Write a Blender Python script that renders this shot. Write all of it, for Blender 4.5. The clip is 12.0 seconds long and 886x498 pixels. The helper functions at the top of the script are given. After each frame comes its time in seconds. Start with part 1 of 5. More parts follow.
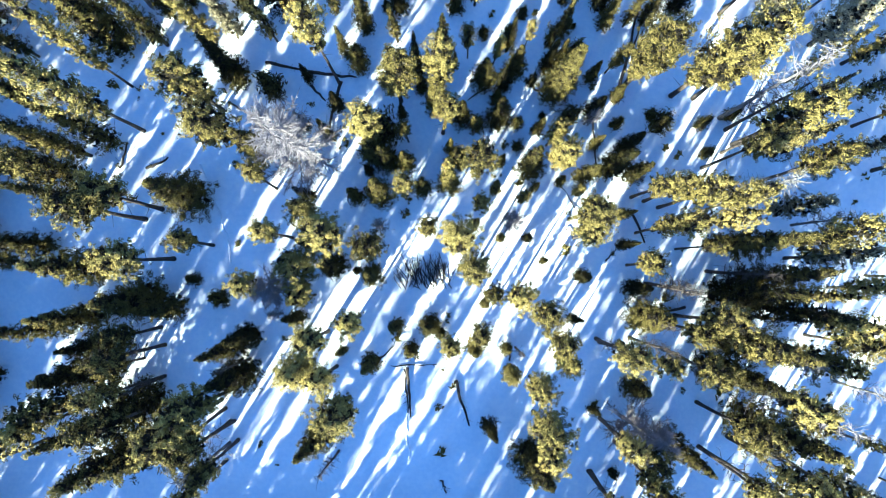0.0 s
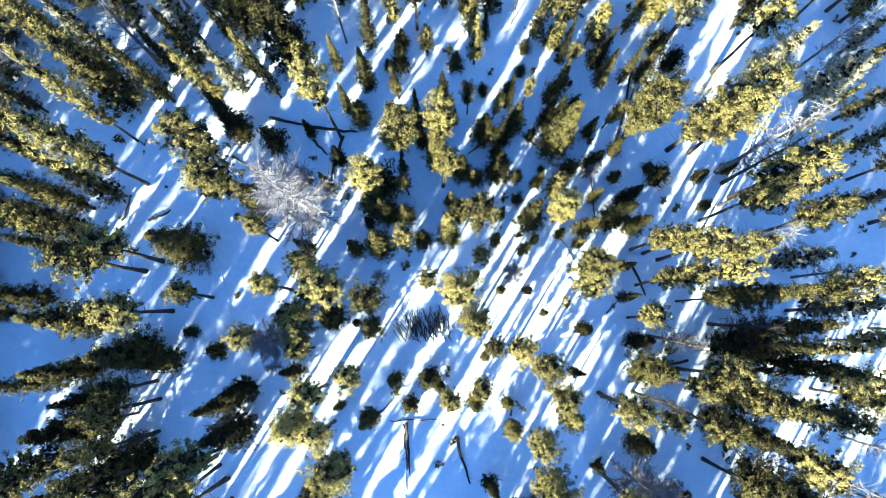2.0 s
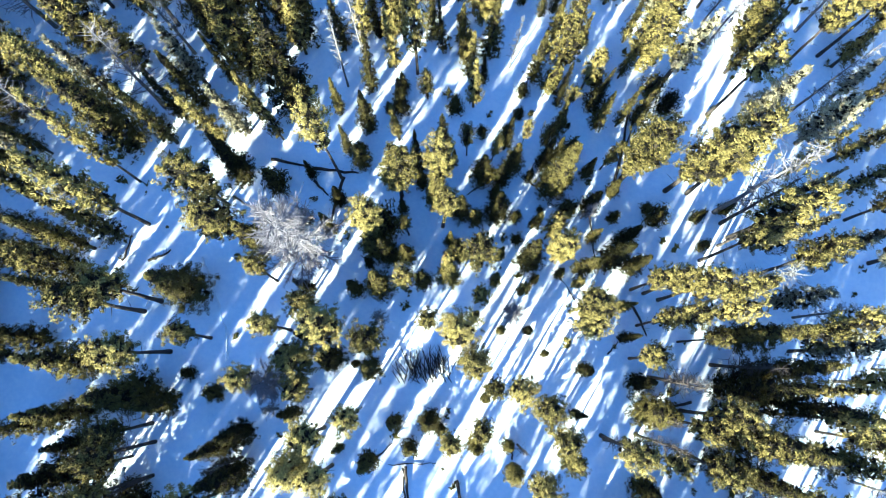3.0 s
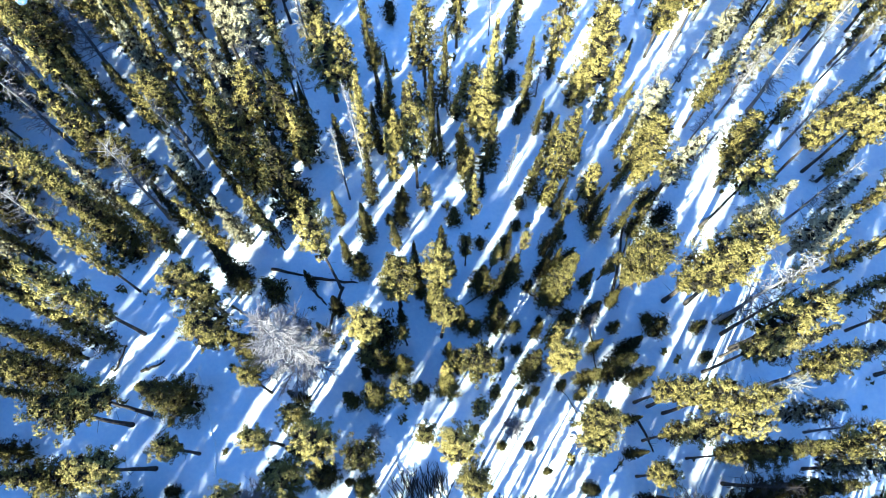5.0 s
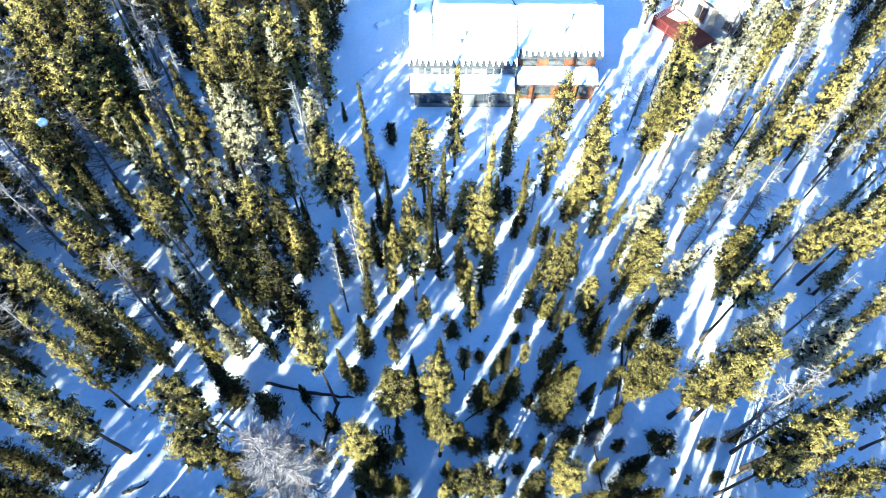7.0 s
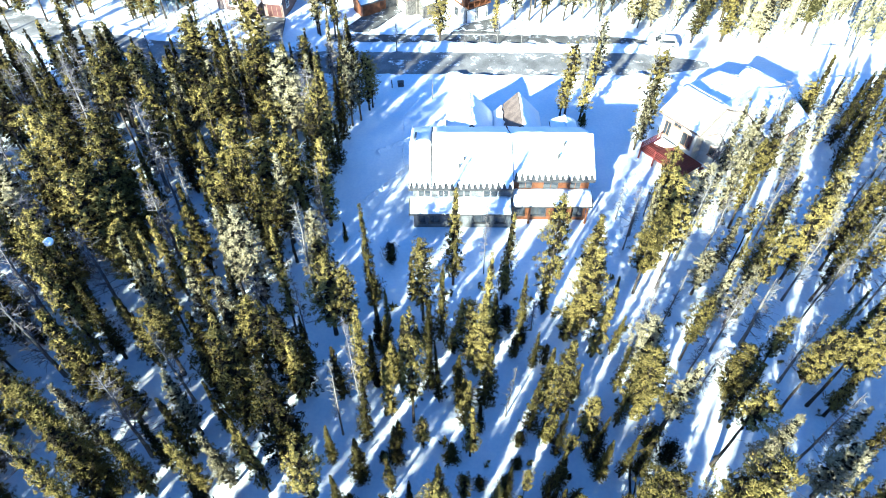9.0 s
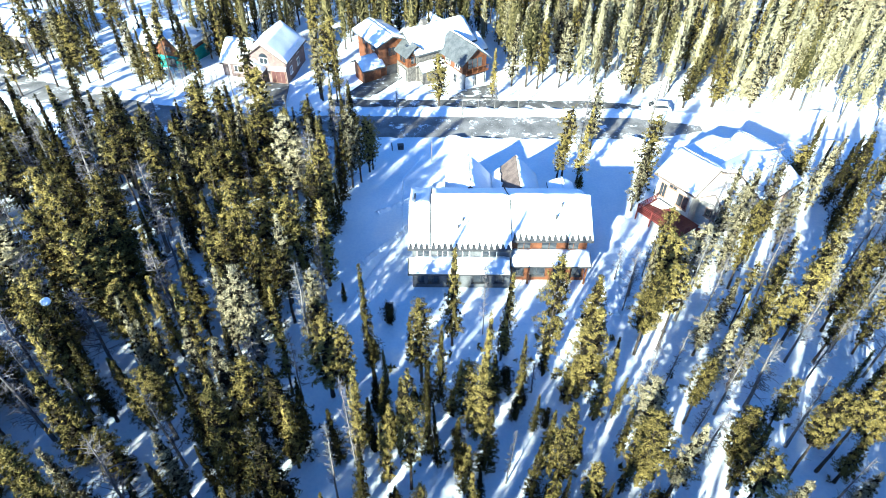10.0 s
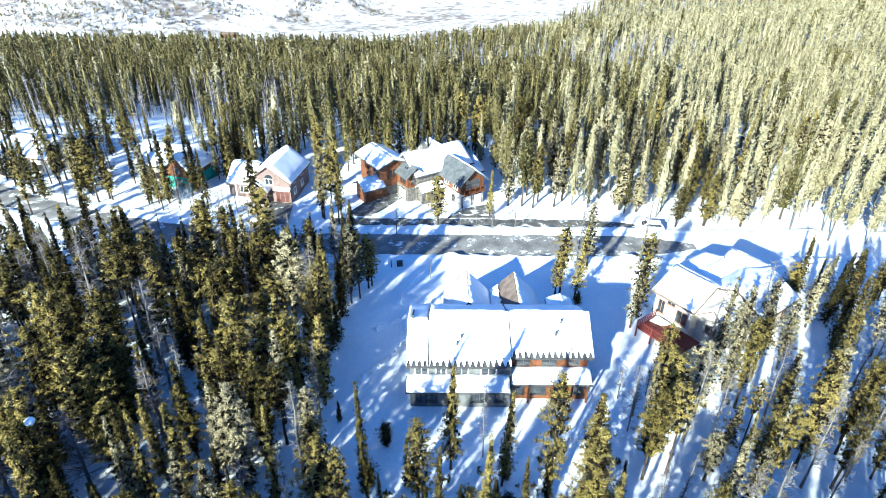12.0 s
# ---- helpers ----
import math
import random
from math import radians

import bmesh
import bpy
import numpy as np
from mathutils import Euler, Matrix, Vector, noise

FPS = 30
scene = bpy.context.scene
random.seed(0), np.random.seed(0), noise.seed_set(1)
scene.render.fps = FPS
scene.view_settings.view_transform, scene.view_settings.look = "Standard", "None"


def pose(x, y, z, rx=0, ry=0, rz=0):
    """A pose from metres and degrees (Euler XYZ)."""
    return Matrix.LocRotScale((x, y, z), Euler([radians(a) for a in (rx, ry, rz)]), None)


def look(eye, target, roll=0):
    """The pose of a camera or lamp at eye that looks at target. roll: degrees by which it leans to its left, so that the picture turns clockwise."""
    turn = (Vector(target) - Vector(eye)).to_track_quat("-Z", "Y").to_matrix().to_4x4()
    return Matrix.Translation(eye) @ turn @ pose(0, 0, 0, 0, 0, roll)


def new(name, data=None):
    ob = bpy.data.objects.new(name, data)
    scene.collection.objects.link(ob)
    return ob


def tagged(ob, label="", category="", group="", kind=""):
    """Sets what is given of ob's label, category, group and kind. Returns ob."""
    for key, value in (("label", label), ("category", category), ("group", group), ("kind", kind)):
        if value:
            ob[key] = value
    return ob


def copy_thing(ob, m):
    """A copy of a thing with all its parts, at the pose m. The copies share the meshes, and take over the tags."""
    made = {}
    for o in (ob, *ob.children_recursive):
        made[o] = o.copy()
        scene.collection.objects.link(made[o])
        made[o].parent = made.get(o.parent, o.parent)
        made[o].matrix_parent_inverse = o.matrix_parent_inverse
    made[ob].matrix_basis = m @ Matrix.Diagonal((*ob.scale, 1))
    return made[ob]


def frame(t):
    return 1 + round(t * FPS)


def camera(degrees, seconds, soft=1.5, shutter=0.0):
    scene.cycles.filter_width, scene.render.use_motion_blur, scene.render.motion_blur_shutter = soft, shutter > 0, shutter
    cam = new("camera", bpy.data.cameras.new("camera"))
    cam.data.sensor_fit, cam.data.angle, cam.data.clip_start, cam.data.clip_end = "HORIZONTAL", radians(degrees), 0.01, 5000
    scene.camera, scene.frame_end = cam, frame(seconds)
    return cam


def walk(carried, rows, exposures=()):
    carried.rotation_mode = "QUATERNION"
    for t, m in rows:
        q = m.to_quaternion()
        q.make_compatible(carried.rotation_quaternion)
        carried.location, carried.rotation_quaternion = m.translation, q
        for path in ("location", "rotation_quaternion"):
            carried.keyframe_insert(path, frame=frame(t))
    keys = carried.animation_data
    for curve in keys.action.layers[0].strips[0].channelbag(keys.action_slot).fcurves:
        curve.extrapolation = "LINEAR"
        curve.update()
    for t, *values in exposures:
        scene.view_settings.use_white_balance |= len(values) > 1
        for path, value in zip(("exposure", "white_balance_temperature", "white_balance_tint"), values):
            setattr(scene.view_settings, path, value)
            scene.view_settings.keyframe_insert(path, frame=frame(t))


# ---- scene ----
# ---- camera: hovers 50 m up and tilts slowly from straight down to the far valley
cam = camera(71.17, 12.0, soft=0.3)
TILT = [(0.0, 0.0, 0.0, 0.0), (0.5, 0.97, 0.0, 0.0), (1.0, 2.16, 0.0, 0.0), (1.5, 3.46, 0.01, 0.0), (2.0, 4.82, 0.02, 0.0),
        (2.5, 6.47, 0.03, 0.0), (3.0, 8.52, 0.03, -0.02), (5.0, 18.66, 0.07, -0.15), (5.5, 21.2, 0.08, -0.18),
        (6.0, 23.75, 0.08, -0.2), (6.5, 26.38, 0.08, -0.25), (7.0, 29.04, 0.06, -0.29), (9.0, 39.95, -0.01, -0.39),
        (9.5, 42.72, -0.02, -0.43), (10.0, 45.51, -0.05, -0.49), (10.5, 48.33, -0.07, -0.53), (11.0, 51.15, -0.08, -0.56),
        (11.5, 53.97, -0.1, -0.6), (12.0, 56.24, -0.12, -0.63)]
walk(cam, [(t, pose(0, 0, 50, 2.4 + tilt, roll, yaw)) for t, tilt, yaw, roll in TILT],
     exposures=[(0, 3.34, 4560, 3), (7, 3.2, 4480, 3), (9.5, 2.6, 4480, 4), (12, 2.23, 4470, 6)])

# ---- light: low winter sun behind the camera on its left, clear sky
SUN_UP, SUN_ROUND = radians(21.5), radians(211.5)
world = bpy.data.worlds.new("winter_sky")
scene.world = world
world.use_nodes = True
sky = world.node_tree.nodes.new("ShaderNodeTexSky")
sky.sky_type, sky.sun_disc, sky.sun_elevation, sky.sun_rotation = "NISHITA", False, SUN_UP, SUN_ROUND
sky.altitude, sky.ozone_density = 2800, 2.5
back = world.node_tree.nodes["Background"]
world.node_tree.links.new(sky.outputs[0], back.inputs[0])
back.inputs[1].default_value = 0.06
sun_data = bpy.data.lights.new("sun", "SUN")
sun_data.energy, sun_data.angle, sun_data.color = 5.0, radians(1.2), (1.0, 0.81, 0.47)
sun = new("sun", sun_data)
toward = Vector((math.sin(SUN_ROUND) * math.cos(SUN_UP), math.cos(SUN_ROUND) * math.cos(SUN_UP), math.sin(SUN_UP)))
sun.matrix_world = look(toward * 200, (0, 0, 0))


# ---- materials
def material(name, dark, light, scale=2.0, fine=30.0, rough=0.8, bump=0.1, metal=0.0, random_tint=0.0, spec=0.3, island=0.0, reach=0.1, centre=0.5):
    """Two noises, coarse and fine, mix two colours; the fine one also gives relief."""
    m = bpy.data.materials.new(name)
    m.use_nodes = True
    n, l = m.node_tree.nodes, m.node_tree.links
    bsdf = n["Principled BSDF"]
    bsdf.inputs["Roughness"].default_value, bsdf.inputs["Metallic"].default_value = rough, metal
    bsdf.inputs["Specular IOR Level"].default_value = spec
    place = n.new("ShaderNodeTexCoord")
    big, small = n.new("ShaderNodeTexNoise"), n.new("ShaderNodeTexNoise")
    for tex, s in ((big, scale), (small, fine)):
        tex.inputs["Scale"].default_value, tex.inputs["Detail"].default_value = s, 4
        l.new(place.outputs["Object"], tex.inputs["Vector"])
    add = n.new("ShaderNodeMath")
    add.operation = "ADD"
    half = n.new("ShaderNodeMath")
    half.operation, half.inputs[1].default_value = "MULTIPLY", 0.5
    l.new(big.outputs[0], add.inputs[0])
    l.new(small.outputs[0], add.inputs[1])
    l.new(add.outputs[0], half.inputs[0])
    last = half.outputs[0]
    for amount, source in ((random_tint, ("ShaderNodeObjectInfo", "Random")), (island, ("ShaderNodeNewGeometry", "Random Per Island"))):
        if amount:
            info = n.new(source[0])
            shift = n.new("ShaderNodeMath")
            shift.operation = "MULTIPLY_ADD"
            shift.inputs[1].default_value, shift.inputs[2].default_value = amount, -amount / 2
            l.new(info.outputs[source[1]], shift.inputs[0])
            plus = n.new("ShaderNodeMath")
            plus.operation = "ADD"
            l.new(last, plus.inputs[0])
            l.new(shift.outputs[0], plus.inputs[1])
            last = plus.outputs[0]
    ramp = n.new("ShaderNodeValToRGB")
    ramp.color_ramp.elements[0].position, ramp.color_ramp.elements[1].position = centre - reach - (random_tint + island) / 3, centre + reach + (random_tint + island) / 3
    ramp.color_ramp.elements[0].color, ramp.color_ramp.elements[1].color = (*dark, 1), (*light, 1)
    l.new(last, ramp.inputs[0])
    l.new(ramp.outputs[0], bsdf.inputs["Base Color"])
    if bump:
        b = n.new("ShaderNodeBump")
        b.inputs["Strength"].default_value, b.inputs["Distance"].default_value = bump, 0.05
        l.new(half.outputs[0], b.inputs["Height"])
        l.new(b.outputs[0], bsdf.inputs["Normal"])
    return m


SNOW = material("snow", (0.76, 0.79, 0.83), (0.86, 0.87, 0.88), 0.25, 3.0, 0.7, 0.25, spec=0.2)
HILLSIDE = material("windswept_hillside", (0.2, 0.17, 0.15), (0.62, 0.6, 0.58), 0.016, 0.11, 0.85, 0, spec=0.1, centre=0.49, reach=0.09)
ROOF_SNOW = material("roof_snow", (0.8, 0.81, 0.83), (0.88, 0.88, 0.88), 0.6, 6.0, 0.7, 0.15, spec=0.2)
# Near-black and yellow ends put shade and sunlight among the blades into the colour
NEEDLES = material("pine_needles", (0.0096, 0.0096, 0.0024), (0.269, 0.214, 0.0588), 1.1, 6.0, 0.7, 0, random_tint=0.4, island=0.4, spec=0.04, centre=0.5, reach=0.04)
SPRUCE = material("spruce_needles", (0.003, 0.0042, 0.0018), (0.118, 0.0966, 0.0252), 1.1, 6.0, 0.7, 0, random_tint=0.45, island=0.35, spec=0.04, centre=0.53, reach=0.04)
# Paler needles: rime, with front-lit sun glare and haze put into the colour
RIME_GLARE = material("rimed_needles", (0.018, 0.0168, 0.009), (0.386, 0.336, 0.197), 1.1, 6.0, 0.7, 0, random_tint=0.35, island=0.4, spec=0.04, reach=0.04)
FAR_NEEDLES = material("far_needles", (0.018, 0.0173, 0.006), (0.143, 0.123, 0.0508), 0.12, 2.6, 0.7, 0, island=0.25, spec=0.04, centre=0.5, reach=0.08)
# Far copy of the paler needles, sun glare and haze in its colour
FAR_RIME_GLARE = material("far_rimed_needles", (0.0975, 0.0885, 0.045), (0.287, 0.258, 0.16), 0.12, 2.6, 0.7, 0, island=0.25, spec=0.04, centre=0.5, reach=0.08)
# Near-black colour that paints the shade deep inside conifer crowns
INNER_SHADE = material("dead_inner_twigs", (0.004, 0.004, 0.003), (0.022, 0.018, 0.011), 2.0, 9.0, 0.9, 0, spec=0.04)
BARK = material("bark", (0.0175, 0.014, 0.0119), (0.0713, 0.0562, 0.045), 3.0, 25.0, 0.9, 0.4)
GREY_WOOD = material("weathered_wood", (0.07, 0.0665, 0.063), (0.188, 0.176, 0.169), 3.0, 25.0, 0.9, 0.3)
LILAC = material("bare_grey_twigs", (0.0975, 0.09, 0.0975), (0.246, 0.226, 0.246), 0.5, 5.0, 0.9, 0, island=0.4)
FROST = material("frosted_twigs", (0.0675, 0.06, 0.0622), (0.205, 0.184, 0.189), 1.0, 12.0, 0.8, 0.1, island=0.4)
ASPHALT = material("asphalt", (0.0984, 0.0959, 0.0951), (0.238, 0.23, 0.223), 0.4, 20.0, 0.85, 0.2)
CONCRETE = material("worn_driveway", (0.0574, 0.0558, 0.0541), (0.139, 0.135, 0.131), 0.6, 15.0, 0.85, 0.2)
LOG = material("stained_wood", (0.0697, 0.0254, 0.00984), (0.164, 0.0656, 0.0246), 1.5, 14.0, 0.6, 0.3)
RED_WOOD = material("red_stained_deck", (0.0656, 0.0115, 0.00984), (0.131, 0.0271, 0.0213), 1.5, 14.0, 0.65, 0.2, random_tint=0.2)
GREY_SIDING = material("grey_siding", (0.082, 0.0861, 0.0902), (0.148, 0.153, 0.16), 1.5, 14.0, 0.7, 0.2)
TAUPE = material("taupe_siding", (0.123, 0.0861, 0.0779), (0.189, 0.139, 0.123), 1.5, 14.0, 0.75, 0.15)
CREAM = material("cream_stucco", (0.394, 0.361, 0.312), (0.508, 0.476, 0.426), 1.5, 14.0, 0.8, 0.15)
TEAL = material("teal_siding", (0.03, 0.17, 0.15), (0.06, 0.28, 0.25), 1.5, 14.0, 0.7, 0.15)
STONE = material("stone_cladding", (0.0656, 0.0607, 0.0558), (0.172, 0.156, 0.139), 2.5, 9.0, 0.9, 0.5)
SHINGLE = material("brown_shingles", (0.082, 0.0623, 0.0541), (0.164, 0.127, 0.108), 1.2, 18.0, 0.9, 0.3)
SLATE = material("grey_shingles", (0.0492, 0.0541, 0.0599), (0.107, 0.113, 0.119), 1.2, 18.0, 0.85, 0.3)
MAROON = material("maroon_paint", (0.0615, 0.0246, 0.023), (0.0984, 0.0451, 0.041), 1.5, 14.0, 0.6, 0.1)
TRIM = material("trim_paint", (0.16, 0.1, 0.07), (0.26, 0.17, 0.12), 2.0, 12.0, 0.6, 0.05)
WHITE = material("white_paint", (0.68, 0.67, 0.64), (0.8, 0.79, 0.77), 2.0, 12.0, 0.5, 0.03)
DARK = material("dark_metal", (0.03, 0.03, 0.032), (0.07, 0.07, 0.075), 2.0, 12.0, 0.5, 0.05)
GLASS = material("window_glass", (0.02, 0.025, 0.03), (0.035, 0.04, 0.05), 0.7, 3.0, 0.06, 0, spec=0.8)


def dust_with_snow(m, scale, least):
    """Patches of packed snow on a ploughed surface."""
    n, l = m.node_tree.nodes, m.node_tree.links
    bsdf = n["Principled BSDF"]
    under = bsdf.inputs["Base Color"].links[0].from_socket
    place, tex, ramp, mix = n.new("ShaderNodeTexCoord"), n.new("ShaderNodeTexNoise"), n.new("ShaderNodeValToRGB"), n.new("ShaderNodeMix")
    mix.data_type = "RGBA"
    tex.inputs["Scale"].default_value, tex.inputs["Detail"].default_value, tex.inputs["Roughness"].default_value = scale, 8, 0.7
    ramp.color_ramp.elements[0].position, ramp.color_ramp.elements[1].position = least, least + 0.08
    l.new(place.outputs["Object"], tex.inputs["Vector"])
    l.new(tex.outputs[0], ramp.inputs[0])
    l.new(ramp.outputs[0], mix.inputs[0])
    l.new(under, mix.inputs[6])
    mix.inputs[7].default_value = (0.75, 0.76, 0.78, 1)
    l.new(mix.outputs[2], bsdf.inputs["Base Color"])


dust_with_snow(ASPHALT, 0.45, 0.55)
dust_with_snow(CONCRETE, 0.6, 0.55)


# ---- building blocks
def finish(bm, name, mat):
    data = bpy.data.meshes.new(name)
    bm.to_mesh(data)
    bm.free()
    for m in mat if isinstance(mat, (list, tuple)) else (mat,):
        data.materials.append(m)
    return data


def part(name, bm, mat, parent=None, label=""):
    ob = new(name, finish(bm, name, mat))
    ob.parent = parent
    return tagged(ob, label) if label else ob


def block(bm, x0, x1, y0, y1, z0, z1, bevel=0.0):
    made = bmesh.ops.create_cube(bm, size=1, matrix=Matrix.LocRotScale(
        ((x0 + x1) / 2, (y0 + y1) / 2, (z0 + z1) / 2), None, (abs(x1 - x0), abs(y1 - y0), abs(z1 - z0))))
    if bevel:
        edges = list({e for v in made["verts"] for e in v.link_edges})
        bmesh.ops.bevel(bm, geom=edges, offset=bevel, segments=1, affect="EDGES")
    return bm


def boxed(x0, x1, y0, y1, z0, z1, bevel=0.0):
    return block(bmesh.new(), x0, x1, y0, y1, z0, z1, bevel)


def slab(bm, corners, thick, bevel=0.0):
    """A plate with the given upper corners (counter-clockwise from above), thick metres deep."""
    top = [bm.verts.new(c) for c in corners]
    low = [bm.verts.new((c[0], c[1], c[2] - thick)) for c in corners]
    faces = [bm.faces.new(top), bm.faces.new(low[::-1])]
    k = len(top)
    for i in range(k):
        faces.append(bm.faces.new((top[i], low[i], low[(i + 1) % k], top[(i + 1) % k])))
    if bevel:
        bmesh.ops.bevel(bm, geom=list(faces[0].edges), offset=bevel, segments=2, affect="EDGES")
    return bm


def thing(name, label, category, group="", m=None):
    ob = tagged(new(name), label, category, group)
    ob.empty_display_size = 0.3
    if m:
        ob.matrix_basis = m
    return ob


# ---- ground
def smooth(a, b, v):
    u = np.clip((v - a) / (b - a), 0, 1)
    return u * u * (3 - 2 * u)


def road_middle(x):
    """The road's middle line, y for x: nearly straight across the view, bending away on the left."""
    return 83.4 + 0.0045 * np.minimum(0, x + 18) ** 2


def lane_middle(x):
    return 90.6 - 0.006 * np.maximum(0, x - 22) ** 2


def ground_z(x, y):
    x, y = np.asarray(x, float), np.asarray(y, float)
    z = -0.2 * np.maximum(0, y - 122) * smooth(118, 170, y)
    z = np.where(y > 580, -91.6 - 0.04 * (np.minimum(y, 860) - 580), z)
    foot = np.maximum(548, 850 + 0.88 * x)
    z = z + 0.3 * np.maximum(0, y - foot) * smooth(0, 60, y - foot) * (1 - smooth(60, 260, x))
    z = z + 0.09 * np.maximum(0, x + 0.15 * y - 30) * smooth(130, 300, y)
    z = z + 0.22 * np.sin(x * 0.21 + 1.3) * np.sin(y * 0.17) + 0.12 * np.sin(x * 0.53 + y * 0.31) + 0.08 * np.sin(x * 0.9 - y * 1.1)
    near = 1 - smooth(120, 160, np.abs(x))
    off = np.abs(y - road_middle(x))
    lane = np.abs(y - lane_middle(x)) + 50 * (x < -20) + 50 * (x > 36)
    flat = np.maximum(1 - smooth(2.9, 4.2, off), 1 - smooth(1.2, 1.9, lane))
    lump = 0.75 + 0.3 * np.sin(x * 0.8) * np.sin(x * 0.37 + 1) + 0.2 * np.sin(x * 1.9 + y)
    berm = (0.75 * np.exp(-((off - 4.2) / 0.9) ** 2) + 0.4 * np.exp(-((lane - 2.2) / 0.6) ** 2)) * lump
    yard = 1 - smooth(9, 13, np.hypot((x - 7) * 0.75, y - 55))
    return z * (1 - np.maximum(flat, yard) * near) + berm * near * (1 - flat) - 0.02 * flat * near


def lines(a, b, c, d, fine, growth=1.12):
    """Grid lines, fine between b and c, wider and wider towards a and d."""
    mid = list(np.arange(b, c + fine / 2, fine))
    step, up = fine, [mid[-1]]
    while up[-1] < d:
        step *= growth
        up.append(up[-1] + step)
    step, down = fine, [mid[0]]
    while down[-1] > a:
        step *= growth
        down.append(down[-1] - step)
    return np.array(down[:0:-1] + mid + up[1:])


def build_ground():
    xs, ys = lines(-2500, -75, 75, 2500, 0.9), lines(-400, -35, 112, 4200, 0.9)
    gx, gy = np.meshgrid(xs, ys)
    gz = ground_z(gx, gy)
    verts = np.stack([gx, gy, gz], 2).reshape(-1, 3)
    w, h = len(xs), len(ys)
    i = (np.arange(h - 1)[:, None] * w + np.arange(w - 1)[None]).ravel()
    data = bpy.data.meshes.new("ground")
    data.from_pydata(verts.tolist(), [], np.stack([i, i + 1, i + w + 1, i + w], 1).tolist())
    data.materials.append(SNOW)
    data.materials.append(HILLSIDE)
    mid_x, mid_y = (gx[:-1, :-1] + gx[1:, 1:]) / 2, (gy[:-1, :-1] + gy[1:, 1:]) / 2
    data.polygons.foreach_set("material_index", ((mid_y > 600) & (mid_x < 400)).ravel().astype(int).tolist())
    data.polygons.foreach_set("use_smooth", [True] * len(data.polygons))
    return tagged(new("ground", data), "wind-smoothed blue-white snow covering the whole hillside", "snow", kind="structure")


build_ground()


# ---- road and lane
def ribbon(name, label, category, xs, middle, half0, lift, mat):
    bm = bmesh.new()
    rows = []
    for x in xs:
        y, half = float(middle(x)), half0 + 0.22 * math.sin(x * 1.3) * math.sin(x * 0.41 + 1) + 0.1 * math.sin(x * 2.7)
        half *= min(1, 0.25 + (xs[-1] - x) / 12)
        rows.append([bm.verts.new((x, y + s * half, lift - 0.03 * s * s)) for s in (-1, -0.5, 0, 0.5, 1)])
    for a, b in zip(rows, rows[1:]):
        for i in range(4):
            bm.faces.new((a[i], b[i], b[i + 1], a[i + 1]))
    return tagged(new(name, finish(bm, name, mat)), label, category, kind="structure")


ribbon("road", "ploughed grey asphalt road between snow banks", "road", np.arange(-130, 41, 0.8), road_middle, 3.1, 0.06, ASPHALT)
ribbon("lane", "narrow ploughed lane of worn grey asphalt", "lane", np.arange(-18, 35, 0.8), lane_middle, 1.2, 0.065, CONCRETE)


# ---- parts of houses
def opening(root, x, y, z, w, h, turn=0, glass=None, frame_mat=None, bars=1, name="window"):
    """A framed window or door on a wall that faces the way turn says (0: -y). Origin at the middle of its foot."""
    m = pose(x, y, z, 0, 0, turn)
    bm, f = bmesh.new(), 0.09
    for a, b, c, d in ((-w / 2, -w / 2 + f, 0, h), (w / 2 - f, w / 2, 0, h), (-w / 2 + f, w / 2 - f, 0, f), (-w / 2 + f, w / 2 - f, h - f, h)):
        block(bm, a, b, -0.07, 0.05, c, d)
    for i in range(bars):
        p = -w / 2 + w * (i + 1) / (bars + 1)
        block(bm, p - 0.03, p + 0.03, -0.055, 0.05, f, h - f)
    ob = part(name, bm, frame_mat or TRIM, root)
    ob.matrix_basis = m
    part("pane" if name == "window" else "leaf", boxed(-w / 2 + f, w / 2 - f, -0.02, 0.04, f, h - f), glass or GLASS, ob)
    if name == "window":
        part("sill", boxed(-w / 2 - 0.08, w / 2 + 0.08, -0.14, 0.05, -0.07, 0), frame_mat or TRIM, ob)
    return ob


def gable_end(root, tri, inward, wall):
    bm = bmesh.new()
    a = [bm.verts.new(v) for v in tri]
    b = [bm.verts.new(Vector(v) + inward) for v in tri]
    bm.faces.new(a), bm.faces.new(b[::-1])
    for i in range(3):
        bm.faces.new((a[i], b[i], b[(i + 1) % 3], a[(i + 1) % 3]))
    bmesh.ops.recalc_face_normals(bm, faces=bm.faces)
    part("gable", bm, wall, root)


